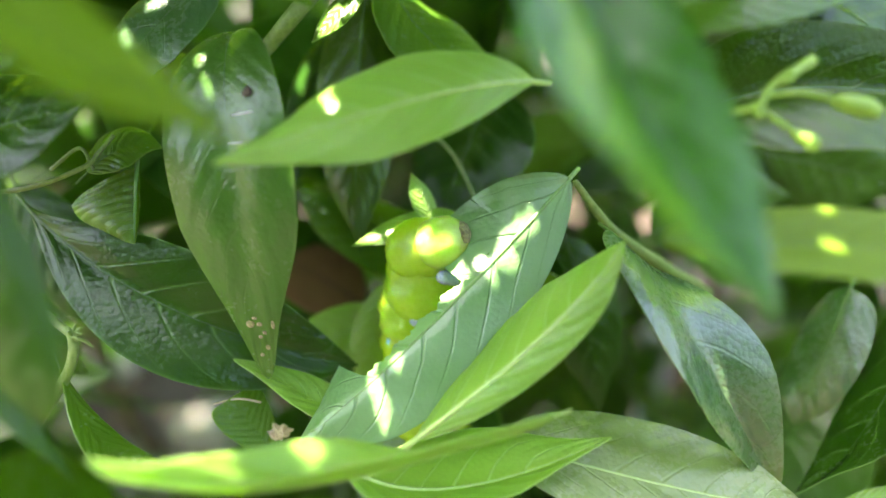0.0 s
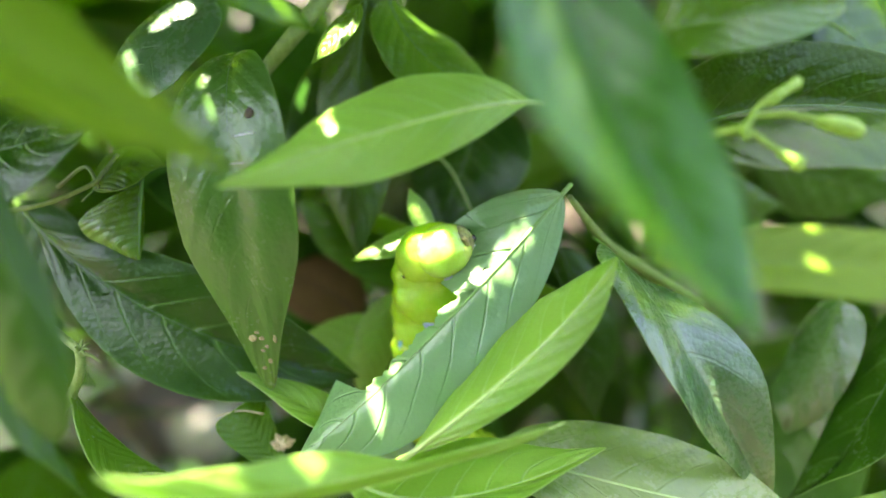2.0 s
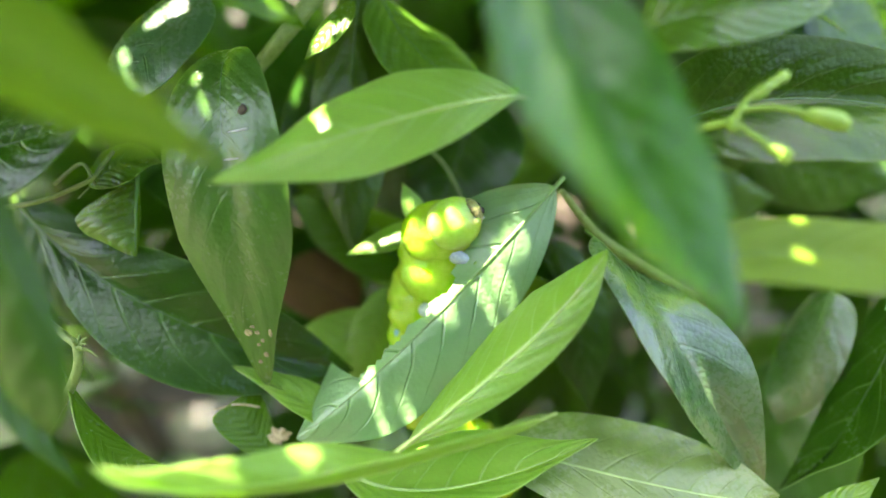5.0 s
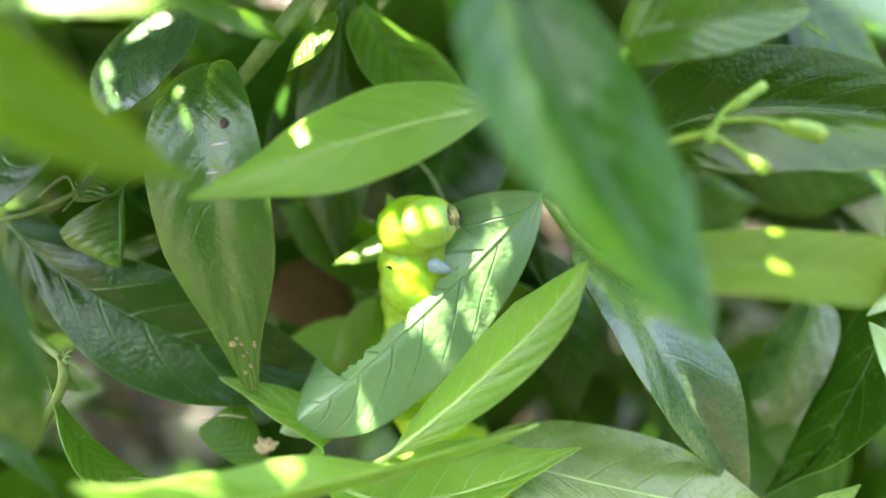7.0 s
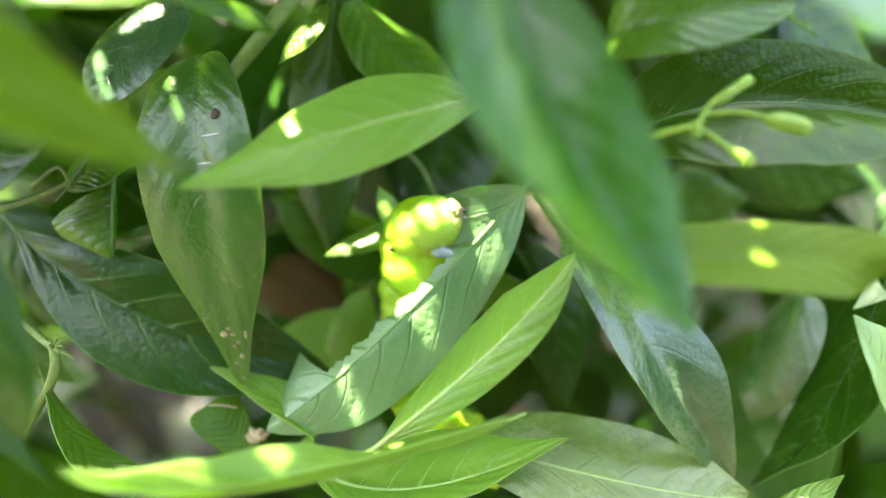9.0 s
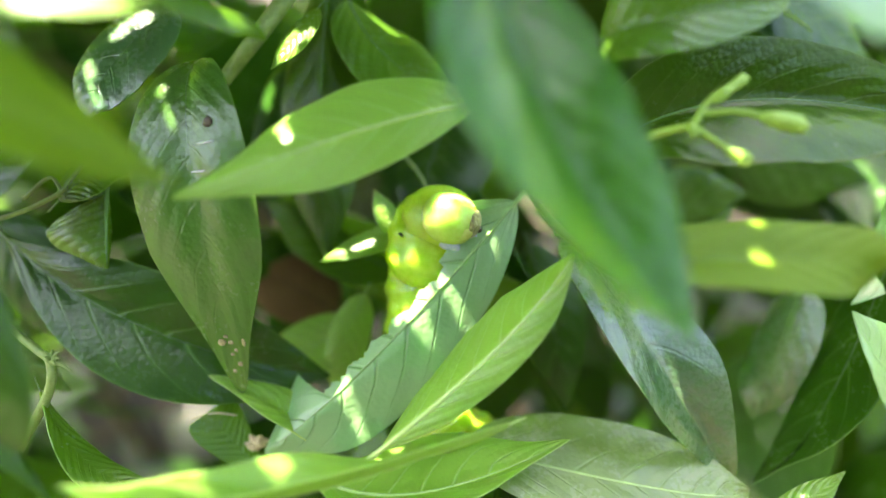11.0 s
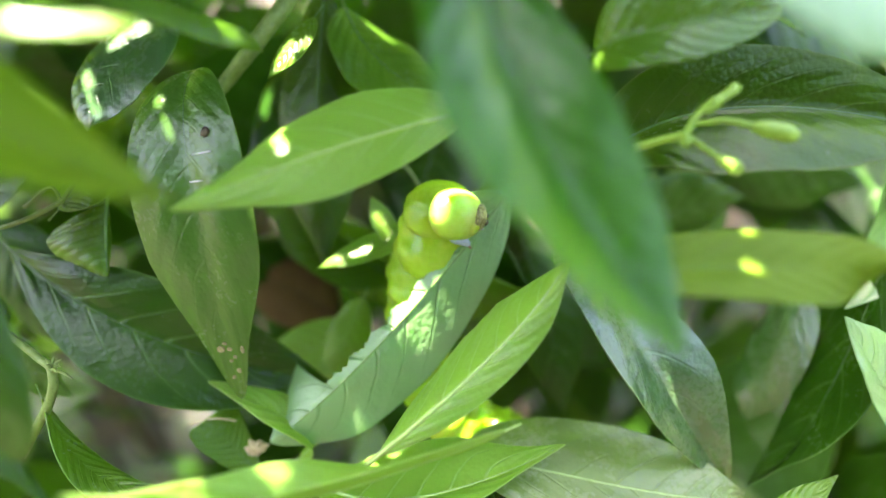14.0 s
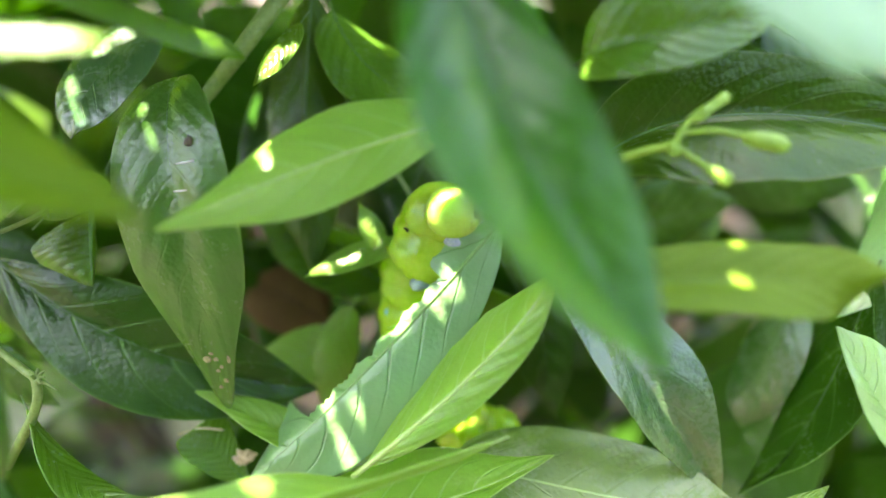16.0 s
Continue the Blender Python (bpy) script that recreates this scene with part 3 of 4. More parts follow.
stem("stem", [(-7.36, 11.24, -0.79), (-6.66, 11.15, -1.32), (-6.40, 11.11, -1.56), (-6.55, 11.24, -2.18), (-7.53, 11.87, -3.36)], (0.06, 0.10))
for k in range(7):
    a = k * 0.9
    tip_ = Vector((-6.40, 11.11, -1.56)) + Vector((0.22 * math.cos(a) + 0.05 * k, -0.1 + 0.1 * math.sin(k), 0.26 * math.sin(a * 0.6 + 0.4)))
    stem("bract", [(-6.40, 11.11, -1.56), (Vector((-6.40, 11.11, -1.56)) * 0.5 + tip_ * 0.5) + Vector((0, 0, 0.05)), tip_], (0.05, 0.012), sides=6)
stem("stem", [(-8.65, 11.87, 1.01), (-7.49, 11.70, 1.16), (-6.56, 11.70, 1.54), (-6.35, 11.79, 1.82), (-6.18, 11.96, 2.17)], (0.05, 0.035))
stem("stem", [(-7.39, 12.04, 1.52), (-6.81, 11.96, 1.92), (-6.45, 11.79, 1.50)], (0.035, 0.03))
woody = skin_material("woody_bark", (0.09, 0.065, 0.04), (0.22, 0.17, 0.11), 0.8, scale=120.0, bump=0.9)
DOWN = PLANT.inverted()
for foot, top in (((-0.10, 0.42), (-6, 24, 2)), ((0.06, 0.46), (4, 26, 4)), ((0.22, 0.50), (14, 30, 1)), ((-0.28, 0.52), (-18, 30, 3))):
    a = DOWN @ Vector((*foot, -0.01)) / CM
    b = Vector(top)
    stem("trunk", [a, a * 0.6 + b * 0.4 + Vector((1.2, 0, 0)), a * 0.25 + b * 0.75 + Vector((-0.8, 0, 0)), b], (0.9, 0.25), woody)
peduncle = stem("flower_stalk", [(4.03, 9.75, 2.10), (4.38, 9.54, 2.19), (4.70, 9.32, 2.25), (4.86, 9.32, 2.49)], (0.075, 0.06), bud_skin)
tagged(peduncle, "pale green stalk with flower buds")
stem("bud_stalk", [(4.82, 9.32, 2.45), (5.07, 9.32, 2.70), (5.31, 9.37, 2.83)], (0.05, 0.045), bud_skin, peduncle)
stem("bud_stalk", [(4.78, 9.32, 2.40), (5.30, 9.20, 2.42), (5.72, 9.07, 2.29)], (0.045, 0.05), bud_skin, peduncle)
stem("bud_stalk", [(4.71, 9.32, 2.24), (5.03, 9.24, 1.97), (5.34, 9.20, 1.76)], (0.045, 0.05), bud_skin, peduncle)

def bud(points, radii, at_tip):
    """A flower bud: a stalk that swells to a rounded tip with a small collar of sepals at its foot."""
    pts = spline(points, 8)
    n = len(pts) - 1
    bm = bmesh.new()
    tube(bm, pts, [CM * (radii[0] + (radii[1] - radii[0]) * (1 - (1 - min(1, i / n * 1.25)) ** 2)) * (0.75 if i == n else 1) for i in range(n + 1)], 14)
    ob = part("bud", bm, bud_skin, peduncle, "closed pale green flower bud")
    bm = bmesh.new()
    for k in range(5):
        bmesh.ops.create_uvsphere(bm, u_segments=10, v_segments=8, radius=at_tip * CM * 0.6,
                                  matrix=Matrix.Translation(pts[-1] + Vector((math.cos(k * 1.257), 0.3 * math.sin(k * 2.1), math.sin(k * 1.257))) * at_tip * CM * 0.42))
    part("bud_tip", bm, bud_skin, ob)


bud([(5.16, 9.32, 2.69), (5.32, 9.37, 2.81), (5.55, 9.41, 2.96)], (0.05, 0.085), 0.10)
bud([(4.99, 9.32, 2.58), (5.12, 9.32, 2.66), (5.22, 9.32, 2.75)], (0.05, 0.095), 0.10)
bud([(5.64, 9.07, 2.29), (5.85, 9.03, 2.24), (6.22, 9.03, 2.15)], (0.05, 0.145), 0.13)
bud([(5.16, 9.24, 1.87), (5.30, 9.20, 1.77), (5.42, 9.15, 1.68)], (0.05, 0.11), 0.13)
bud([(4.66, 9.32, 2.27), (4.68, 9.28, 2.17), (4.69, 9.24, 2.12)], (0.06, 0.085), 0.09)


def blemish(blade, owner, u, v, size, material, name="blemish"):
    """A small scar, speck or pale dash on a leaf, slightly raised; half sizes in centimetres along and across."""
    place, up = blade.point(u, v)
    eye_side = up if up.y < 0 else -up
    ax = blade.along(u)
    bm = bmesh.new()
    bmesh.ops.create_uvsphere(bm, u_segments=12, v_segments=8, radius=CM)
    for w in bm.verts:
        k = 1 + 0.35 * noise.noise(w.co * 180 + Vector((u * 50, v * 50, 0)))
        w.co = Vector((w.co.x * size[0] * k, w.co.y * size[1] * k, w.co.z * 0.02))
    ob = part(name, bm, material, owner)
    turn = Matrix((ax, eye_side.cross(ax), eye_side)).transposed().to_4x4()
    ob.matrix_basis = Matrix.Translation(place - blade.base + eye_side * 0.0002) @ turn


leaf_scar = skin_material("leaf_scar", (0.13, 0.15, 0.04), (0.42, 0.38, 0.17), 0.6, scale=700.0)
brown_scar = skin_material("brown_scar", (0.02, 0.015, 0.006), (0.07, 0.05, 0.02), 0.7, scale=900.0)
pale_dash = skin_material("pale_mark", (0.55, 0.60, 0.55), (0.75, 0.78, 0.75), 0.15, scale=900.0)
SPOT = [b for o, b in made if o == spot_leaf][0]
blemish(SPOT, spot_leaf, 0.393, 0.49, (0.09, 0.10), brown_scar)
# two thin near-white dashes across the left half
blemish(SPOT, spot_leaf, 0.45, 0.38, (0.014, 0.22), pale_dash)
blemish(SPOT, spot_leaf, 0.522, 0.16, (0.014, 0.16), pale_dash)
for u, v, a, b in ((0.896, -0.25, 0.09, 0.11), (0.896, 0.75, 0.10, 0.05), (0.939, 0.50, 0.07, 0.06), (0.896, 0.14, 0.05, 0.07), (0.911, 0.37, 0.05, 0.05), (0.954, -0.05, 0.05, 0.05), (0.885, -0.05, 0.04, 0.06), (0.92, 0.1, 0.04, 0.05)):
    blemish(SPOT, spot_leaf, u, v, (a * 0.8, b * 0.8), leaf_scar)

scrap_bm = bmesh.new()
bmesh.ops.create_icosphere(scrap_bm, subdivisions=3, radius=1)
for w in scrap_bm.verts:
    w.co = Vector((w.co.x * 0.24, w.co.y * 0.12, w.co.z * 0.15)) * CM * (1 + 0.8 * noise.noise(w.co * 2.2))
husk = part("dry_husk", scrap_bm, dry, shrub, "dry papery brown scrap of a dead leaf", smooth=False)
husk.location = Vector((-3.17, 12.55, -3.58)) * CM

# ---- ground and the plants behind ----
def ground():
    bm = bmesh.new()
    cuts = [-60, -8, -2, -1] + [-0.6 + 0.05 * k for k in range(41)] + [2, 3, 8, 60]
    grid = [[bm.verts.new((x, y, 0.012 * noise.noise((x * 6, y * 6, 0)) + 0.004 * noise.noise((x * 25, y * 25, 4)))) for x in cuts] for y in cuts]
    for a, b in zip(grid, grid[1:]):
        for k in range(len(a) - 1):
            bm.faces.new((a[k], a[k + 1], b[k + 1], b[k]))
    ob = part("ground", bm, soil, None, "brown bare soil under the shrub")
    tagged(ob, category="ground", kind="structure")


ground()
def pebble(at, size, seed):
    bm = bmesh.new()
    bmesh.ops.create_icosphere(bm, subdivisions=3, radius=1)
    for v in bm.verts:
        v.co = Vector((v.co.x * size, v.co.y * size * 0.8, v.co.z * size * 0.5)) * (1 + 0.3 * noise.noise(v.co * 1.3 + Vector((seed, 0, 0))))
    ob = part("stone", bm, stone, None)
    ob.location = Vector(at) + Vector((0, 0, size * 0.2))
    tagged(ob, "pale rounded stone lying on the soil", "stone", "stones on the soil")


def fallen(at, turn, seed):
    blade = Blade((-3.2, 0, 0), (0, 0, 0.7), (3.2, 0, 0), (0, 1.3, 0.5), (0, -1.3, 0.5), wave=0.3, seed=seed)
    ob = part("dead_leaf", blade_mesh(blade, Vector(), nu=16, nv=3), litter, None)
    ob.matrix_world = pose(at[0], at[1], at[2] + 0.012, 8, -6, turn)
    tagged(ob, "curled brown dead leaf lying on the soil", "dead leaf", "dead leaves on the soil")


for at, size in (((-0.330, 0.752, 0.0), 0.058), ((-0.560, 0.930, 0.0), 0.050), ((-0.606, 1.017, 0.0), 0.022), ((-0.493, 1.055, 0.0), 0.03)):
    pebble(at, size, at[0] * 50)
for k, at in enumerate(((-0.492, 0.859, 0.0), (-0.466, 0.748, 0.0), (-0.273, 0.726, 0.0), (-0.253, 1.186, 0.0), (-0.232, 1.363, 0.0), (0.504, 0.678, 0.0), (0.539, 0.647, 0.0), (0.212, 0.644, 0.0))):
    fallen(at, k * 67, 70 + k)
def gap(x, y, z, reach):
    """Whether a leaf would close one of the openings through which the ground shows."""
    across, down = x / y, -z / y
    for a, b, c, d, k in ((-0.55, -0.35, 0.17, 0.32, 0.45), (-0.49, -0.43, -0.13, -0.03, 0.2), 
                          (0.55, 0.70, -0.16, -0.09, 0.2)):
        m = reach * k / y
        if a - m < across < b + m and c - m < down < d + m:
            return True
    return False


back = thing("shrub", PLANT, "dense dark foliage of the shrub behind", "shrub")
rng = random.Random(4)
kinds = []
for k in range(5):
    half = 1.3 + 0.2 * k
    blade = Blade((0, 0, 0), (4, 0, 0.8 - 0.2 * k), (8, 0, 0), (0, half, 0.3), (0, -half, 0.3), wave=0.12, seed=50 + k)
    bm = blade_mesh(blade, Vector(), nu=16, nv=3)
    mesh = bpy.data.meshes.new("leaf")
    bm.to_mesh(mesh)
    bm.free()
    mesh.shade_smooth()
    mesh.materials.append((mature, mature, middle, dusty, mature)[k])
    kinds.append(mesh)
for k in range(245):
    y = 17.0 + 19 * rng.random() ** 1.2
    x = (rng.random() * 2 - 1) * (y * 0.78 + 4)
    z = (rng.random() * 2 - 1) * (y * 0.45 + 3)
    turn = rng.uniform(-180, 180), rng.uniform(-10, 80), rng.uniform(0, 360)
    if gap(x, y, z, 5):
        continue
    ob = new("leaf", kinds[k % 5])
    ob.parent = back
    ob.matrix_basis = pose(x * CM, y * CM, z * CM, *turn)


def leaf_cloud(name, label, count, place, seed, mat, sizes=(3.0, 4.4)):
    """Many loose leaves, joined: place(r) gives a leaf's centre in the shrub's space (centimetres), or None."""
    r = random.Random(seed)
    bm = bmesh.new()
    layer = bm.loops.layers.uv.new("UVMap")
    for _ in range(count):
        c = place(r)
        if c is None:
            continue
        ax = Vector((r.uniform(-1, 1), r.uniform(-1, 1), r.uniform(-0.7, 0.4))).normalized()
        side = ax.cross(Vector((r.uniform(-0.8, 0.8), r.uniform(-0.8, 0.8), 1))).normalized()
        up = side.cross(ax)
        long = r.uniform(*sizes)
        wide = long * r.uniform(0.28, 0.38)
        blade = Blade(c - ax * long, c + up * 0.5, c + ax * long, side * wide + up * 0.2, -side * wide + up * 0.2, seed=r.random() * 90)
        rows_ = []
        for k in range(7):
            u = 0.01 + 0.98 * k / 6
            rows_.append([(bm.verts.new(blade.point(u, v)[0]), (u, 0.5 + v / 2)) for v in (-1, 0, 1)])
        for p_, q_ in zip(rows_, rows_[1:]):
            for k in range(2):
                f = bm.faces.new([w[0] for w in (p_[k], p_[k + 1], q_[k + 1], q_[k])])
                for loop, w in zip(f.loops, (p_[k], p_[k + 1], q_[k + 1], q_[k])):
                    loop[layer].uv = w[1]
    ob = part(name, bm, mat, None)
    ob.matrix_world = PLANT
    return tagged(ob, label, "foliage", kind="stuff")


def behind(r):
    y = r.uniform(36, 75)
    x, z = r.uniform(-1, 1) * 75, r.uniform(-0.55, 0.62) * y
    return None if gap(x, y, z, 4) else Vector((x, y, z))


def around(r):
    """Unseen leaves added for shade overhead and to the sides, outside the gap that the camera looks through."""
    x, y, z = r.uniform(-60, 60), r.uniform(6, 75), r.uniform(-35, 22)
    if abs(x) < y * 0.75 + 5 and abs(z) < y * 0.45 + 5 or z > 4 + 0.22 * y:
        return None
    return Vector((x, y, z))


# unseen clumps added where the leaves would otherwise mirror bright sky
SKY_BLOCKERS = [Vector(c) * 110 for c in ((0.37, -0.78, 0.51), (-0.27, -0.94, 0.16), (-0.05, -0.90, 0.30), (0.75, -0.60, 0.20), (-0.60, -0.78, 0.05), (0.10, -0.98, 0.10), (0.20, -0.90, 0.36))]


def sky_screen(r):
    """Unseen leaves added behind the camera to keep low sky light off the shrub."""
    if r.random() < 0.6:
        a, h = r.uniform(-2.6, -0.5), r.uniform(-75, -22)
        d = r.uniform(85, 120)
        return Vector((d * math.cos(a), d * math.sin(a), h + 15))
    return r.choice(SKY_BLOCKERS) + Vector((r.gauss(0, 10), r.gauss(0, 6), r.gauss(0, 8)))


def beside(r):
    """Leaves added at the shrub's flank to keep the sun off the soil behind it."""
    x, y, z = r.uniform(-105, -50), r.uniform(40, 140), r.uniform(-35, 75)
    return None if z > -1.8 * x - 32 else Vector((x, y, z))


# unseen leaves added over the top of the view to shade what lies behind
def above(r):
    y = r.uniform(14, 140)
    return Vector((r.uniform(-100, 80), y, 0.46 * y + r.uniform(5, 22)))


leaf_cloud("side_foliage", "green leaves added at the flank to shade the soil", 1300, beside, 25, middle, (4.5, 7.0))
leaf_cloud("top_foliage", "unseen green leaves added above to shade the background", 4200, above, 24, middle, (3.5, 5.5))
leaf_cloud("opposite_hedge", "unseen dark leaves added behind the camera to block sky light", 4500, sky_screen, 23, mature, (6.0, 9.0))
leaf_cloud("rear_foliage", "dark dense leaves deep inside the shrub", 3400, behind, 21, mature)
leaf_cloud("outer_foliage", "unseen green leaves added round the view for shade", 1500, around, 22, middle)


def shade_canopy():
    """Unseen leaves added overhead to shade the shrub; gaps are left so the sun reaches chosen points."""
    # gaps: points kept in sun; shaded: points that extra leaves keep dark
    gaps = [(-1.82, 9.65, 2.31), (-1.72, 9.80, 2.50), (-1.68, 9.55, 2.26), (-1.58, 9.35, 2.09), (-5.32, 12.09, 4.78), (-5.12, 12.13, 4.93), (-4.88, 12.12, 5.00), (-5.54, 12.07, 4.65), (-5.95, 11.91, 3.99), (-5.93, 11.84, 3.80), (-5.62, 11.62, 3.15), (-4.11, 10.89, 3.17), (-3.90, 10.74, 2.64), (-1.99, 9.11, -2.81), (-1.91, 9.16, -2.83), (-1.74, 9.26, -2.87), (-3.03, 8.51, -2.81), (-3.90, 8.05, -2.76), (-2.84, 8.61, -2.81), (-3.53, 8.25, -2.82), (-3.29, 8.38, -2.83), (-3.75, 8.12, -2.75), (-4.13, 7.91, -2.68), (5.43, 8.80, 0.66), (5.25, 8.44, 0.16), (5.33, 8.39, 0.12), (-1.32, 12.58, 0.29), (-0.77, 12.64, 0.51), (-0.95, 12.62, 0.45), (-1.59, 12.61, 0.25), (-0.42, 12.72, 1.21), (-0.38, 12.71, 1.01), (-0.56, 13.43, 5.34), (-0.37, 13.45, 5.20), (-0.11, 13.40, 4.97), (-3.11, 14.47, 4.09), (-3.16, 14.40, 3.69), (5.38, 11.57, -2.64), (-2.10, 11.62, 4.25), (-1.98, 11.73, 4.50), (-0.15, 11.81, -3.61), (1.68, 11.74, 0.57), (1.47, 11.70, 0.42), (1.30, 11.62, 0.09), (1.12, 11.58, -0.07), (0.98, 11.52, -0.41), (-0.86, 11.19, -3.02), (-0.89, 11.18, -3.12), (1.75, 11.77, 0.71), (1.54, 11.73, 0.56), (1.37, 11.73, 0.21), (1.23, 11.70, 0.17), (0.82, 11.67, -0.27), (-1.07, 11.72, -2.35), (-1.18, 11.74, -2.50), (-0.95, 11.44, -2.92), (1.15, 11.60, -0.18), (-0.45, 11.70, 0.51), (-0.55, 11.70, 0.57), (-0.34, 11.70, 0.60), (0.01, 11.40, 0.89), (0.76, 11.15, 1.40), (0.91, 11.15, 1.31), (0.07, 11.35, 0.47), (0.11, 11.40, -0.45), (0.18, 11.40, -0.24), (-0.41, 11.40, -0.00), (-3.09, 6.13, 3.08), (-2.78, 6.18, 3.07), (-3.30, 6.09, 3.07), (-3.60, 6.05, 3.06), (-2.50, 6.20, 3.07), (5.33, 9.07, 1.69), (-2.14, 11.57, 4.17)]
    shaded = [(1.30, 11.85, 1.25), (1.75, 11.79, 1.39), (1.01, 11.94, 0.96), (1.92, 11.70, 0.00), (1.73, 11.60, -0.48), (1.24, 11.45, -1.14), (0.84, 11.36, -1.53), (0.23, 11.28, -1.95), (-0.31, 11.22, -2.40), (-1.53, 11.24, -3.03), (0.69, 12.02, 0.57), (-0.20, 9.72, 2.75), (-0.86, 9.36, 2.23), (0.53, 9.86, 2.92), (0.15, 9.52, 2.16), (-0.87, 9.19, 1.59), (-2.25, 8.98, 1.51), (2.24, 10.40, -0.53), (1.50, 10.58, -1.32), (0.68, 10.71, -2.13), (-3.01, 10.53, 3.07), (-3.09, 10.51, 2.49), (-4.28, 10.81, 2.61), (-3.97, 10.99, 0.75), (-3.00, 10.80, 0.66), (-6.09, 12.27, -0.15), (-6.61, 12.18, -1.03), (-4.91, 12.24, -1.89), (1.27, 6.58, 2.63), (2.31, 6.93, 2.01), (2.92, 6.79, 1.00), (-9.44, 17.85, -3.46), (-63.08, 113.86, -18.14), (-19.80, 38.87, -8.58), (-6.37, 11.10, -1.95), (-11.47, 16.92, -4.95), (-15.89, 24.45, -7.59), (-11.89, 19.92, -7.41), (-12.03, 19.03, -6.92), (-6.16, 10.01, 1.72), (-6.09, 10.04, 1.86), (-6.31, 9.97, 1.53), (-6.30, 11.92, 1.09), (-6.42, 11.99, 1.31), (-6.24, 11.90, 0.78), (1.55, 10.58, -1.03), (1.86, 11.33, -0.29), (1.98, 11.44, 0.02), (1.41, 10.95, -1.07)]
    to = Vector(SUN_WAY).normalized()
    r = random.Random(11)
    bm = bmesh.new()
    layer = bm.loops.layers.uv.new("UVMap")
    e1 = to.orthogonal().normalized()
    e2 = to.cross(e1)
    holes = np.array([(Vector(g).dot(e1), Vector(g).dot(e2)) for g in gaps])

    def clear(blade, c, reach, spare=0.06):
        """Whether the leaf leaves all the sun's ways through the added leaves open."""
        near = holes[np.hypot(holes[:, 0] - c.dot(e1), holes[:, 1] - c.dot(e2)) < reach + 0.3]
        if not len(near):
            return True
        rim = [blade.point(0.02 + 0.96 * k / 8, 1)[0] for k in range(9)] + [blade.point(0.98 - 0.96 * k / 8, -1)[0] for k in range(9)]
        p_ = np.array([(w.dot(e1), w.dot(e2)) for w in rim]) / CM
        q_ = np.roll(p_, -1, 0)
        d = q_ - p_
        for g in near:
            s_ = np.clip(((g - p_) * d).sum(1) / ((d * d).sum(1) + 1e-9), 0, 1)
            if (np.hypot(*(g - p_ - d * s_[:, None]).T) < spare).any():
                return False
            cross = (p_[:, 1] > g[1]) != (q_[:, 1] > g[1])
            if (g[0] < p_[cross, 0] + (g[1] - p_[cross, 1]) / d[cross, 1] * d[cross, 0]).sum() % 2:
                return False
        return True

    def sprout(c, ax, side, up, long, wide, n=10, across=(-1, -0.5, 0, 0.5, 1)):
        blade = Blade(c - ax * long, c + up * 0.2, c + ax * long, side * wide + up * 0.2, -side * wide + up * 0.2, seed=r.random() * 90)
        if not clear(blade, c, long):
            return
        rows_ = []
        for k in range(n + 1):
            u = 0.01 + 0.98 * k / n
            rows_.append([(bm.verts.new(blade.point(u, v)[0]), (u, 0.5 + v / 2)) for v in across])
        for p_, q_ in zip(rows_, rows_[1:]):
            for k in range(len(across) - 1):
                f = bm.faces.new([w[0] for w in (p_[k], p_[k + 1], q_[k + 1], q_[k])])
                for loop, w in zip(f.loops, (p_[k], p_[k + 1], q_[k + 1], q_[k])):
                    loop[layer].uv = w[1]

    for n in range(6600):
        small = n > 600
        c = Vector((r.uniform(-15, 10), r.uniform(6, 18), r.uniform(-6.5, 6.5))) + to * r.uniform(15, 24)
        if c.z < 0.44 * c.y + 2.8 or c.length < 6:
            continue
        a = r.uniform(0, math.tau)
        ax = Vector((math.cos(a), math.sin(a), r.uniform(-0.35, 0.35))).normalized()
        side = ax.cross(Vector((r.uniform(-0.4, 0.4), r.uniform(-0.4, 0.4), 1))).normalized()
        up = side.cross(ax)
        long, wide = (r.uniform(1.2, 2.2), r.uniform(0.5, 0.8)) if small else (r.uniform(2.4, 3.8), r.uniform(0.9, 1.4))
        if c.z - long * abs(ax.z) < 0.42 * c.y + 2.2:
            continue
        sprout(c, ax, side, up, long, wide)
    for s, reach, count in [(s, 0.25, 160) for s in shaded] + [(g, 0.9, 130) for g in gaps]:
        for _ in range(count):
            c = Vector(s) + to * r.uniform(14, 22) + Vector((r.gauss(0, reach), r.gauss(0, reach), r.gauss(0, reach)))
            a = r.uniform(0, math.tau)
            ax = Vector((math.cos(a), math.sin(a), r.uniform(-0.35, 0.35))).normalized()
            side = ax.cross(Vector((r.uniform(-0.4, 0.4), r.uniform(-0.4, 0.4), 1))).normalized()
            long = r.uniform(0.35, 0.85)
            if c.z > 0.44 * c.y + 3:
                sprout(c, ax, side, side.cross(ax), long, long * 0.45, 5, (-1, 0, 1))
    ob = part("upper_foliage", bm, middle, None)
    ob.matrix_world = PLANT
    tagged(ob, "unseen leaves added overhead to cast shade and sun flecks", "foliage", kind="stuff")


shade_canopy()


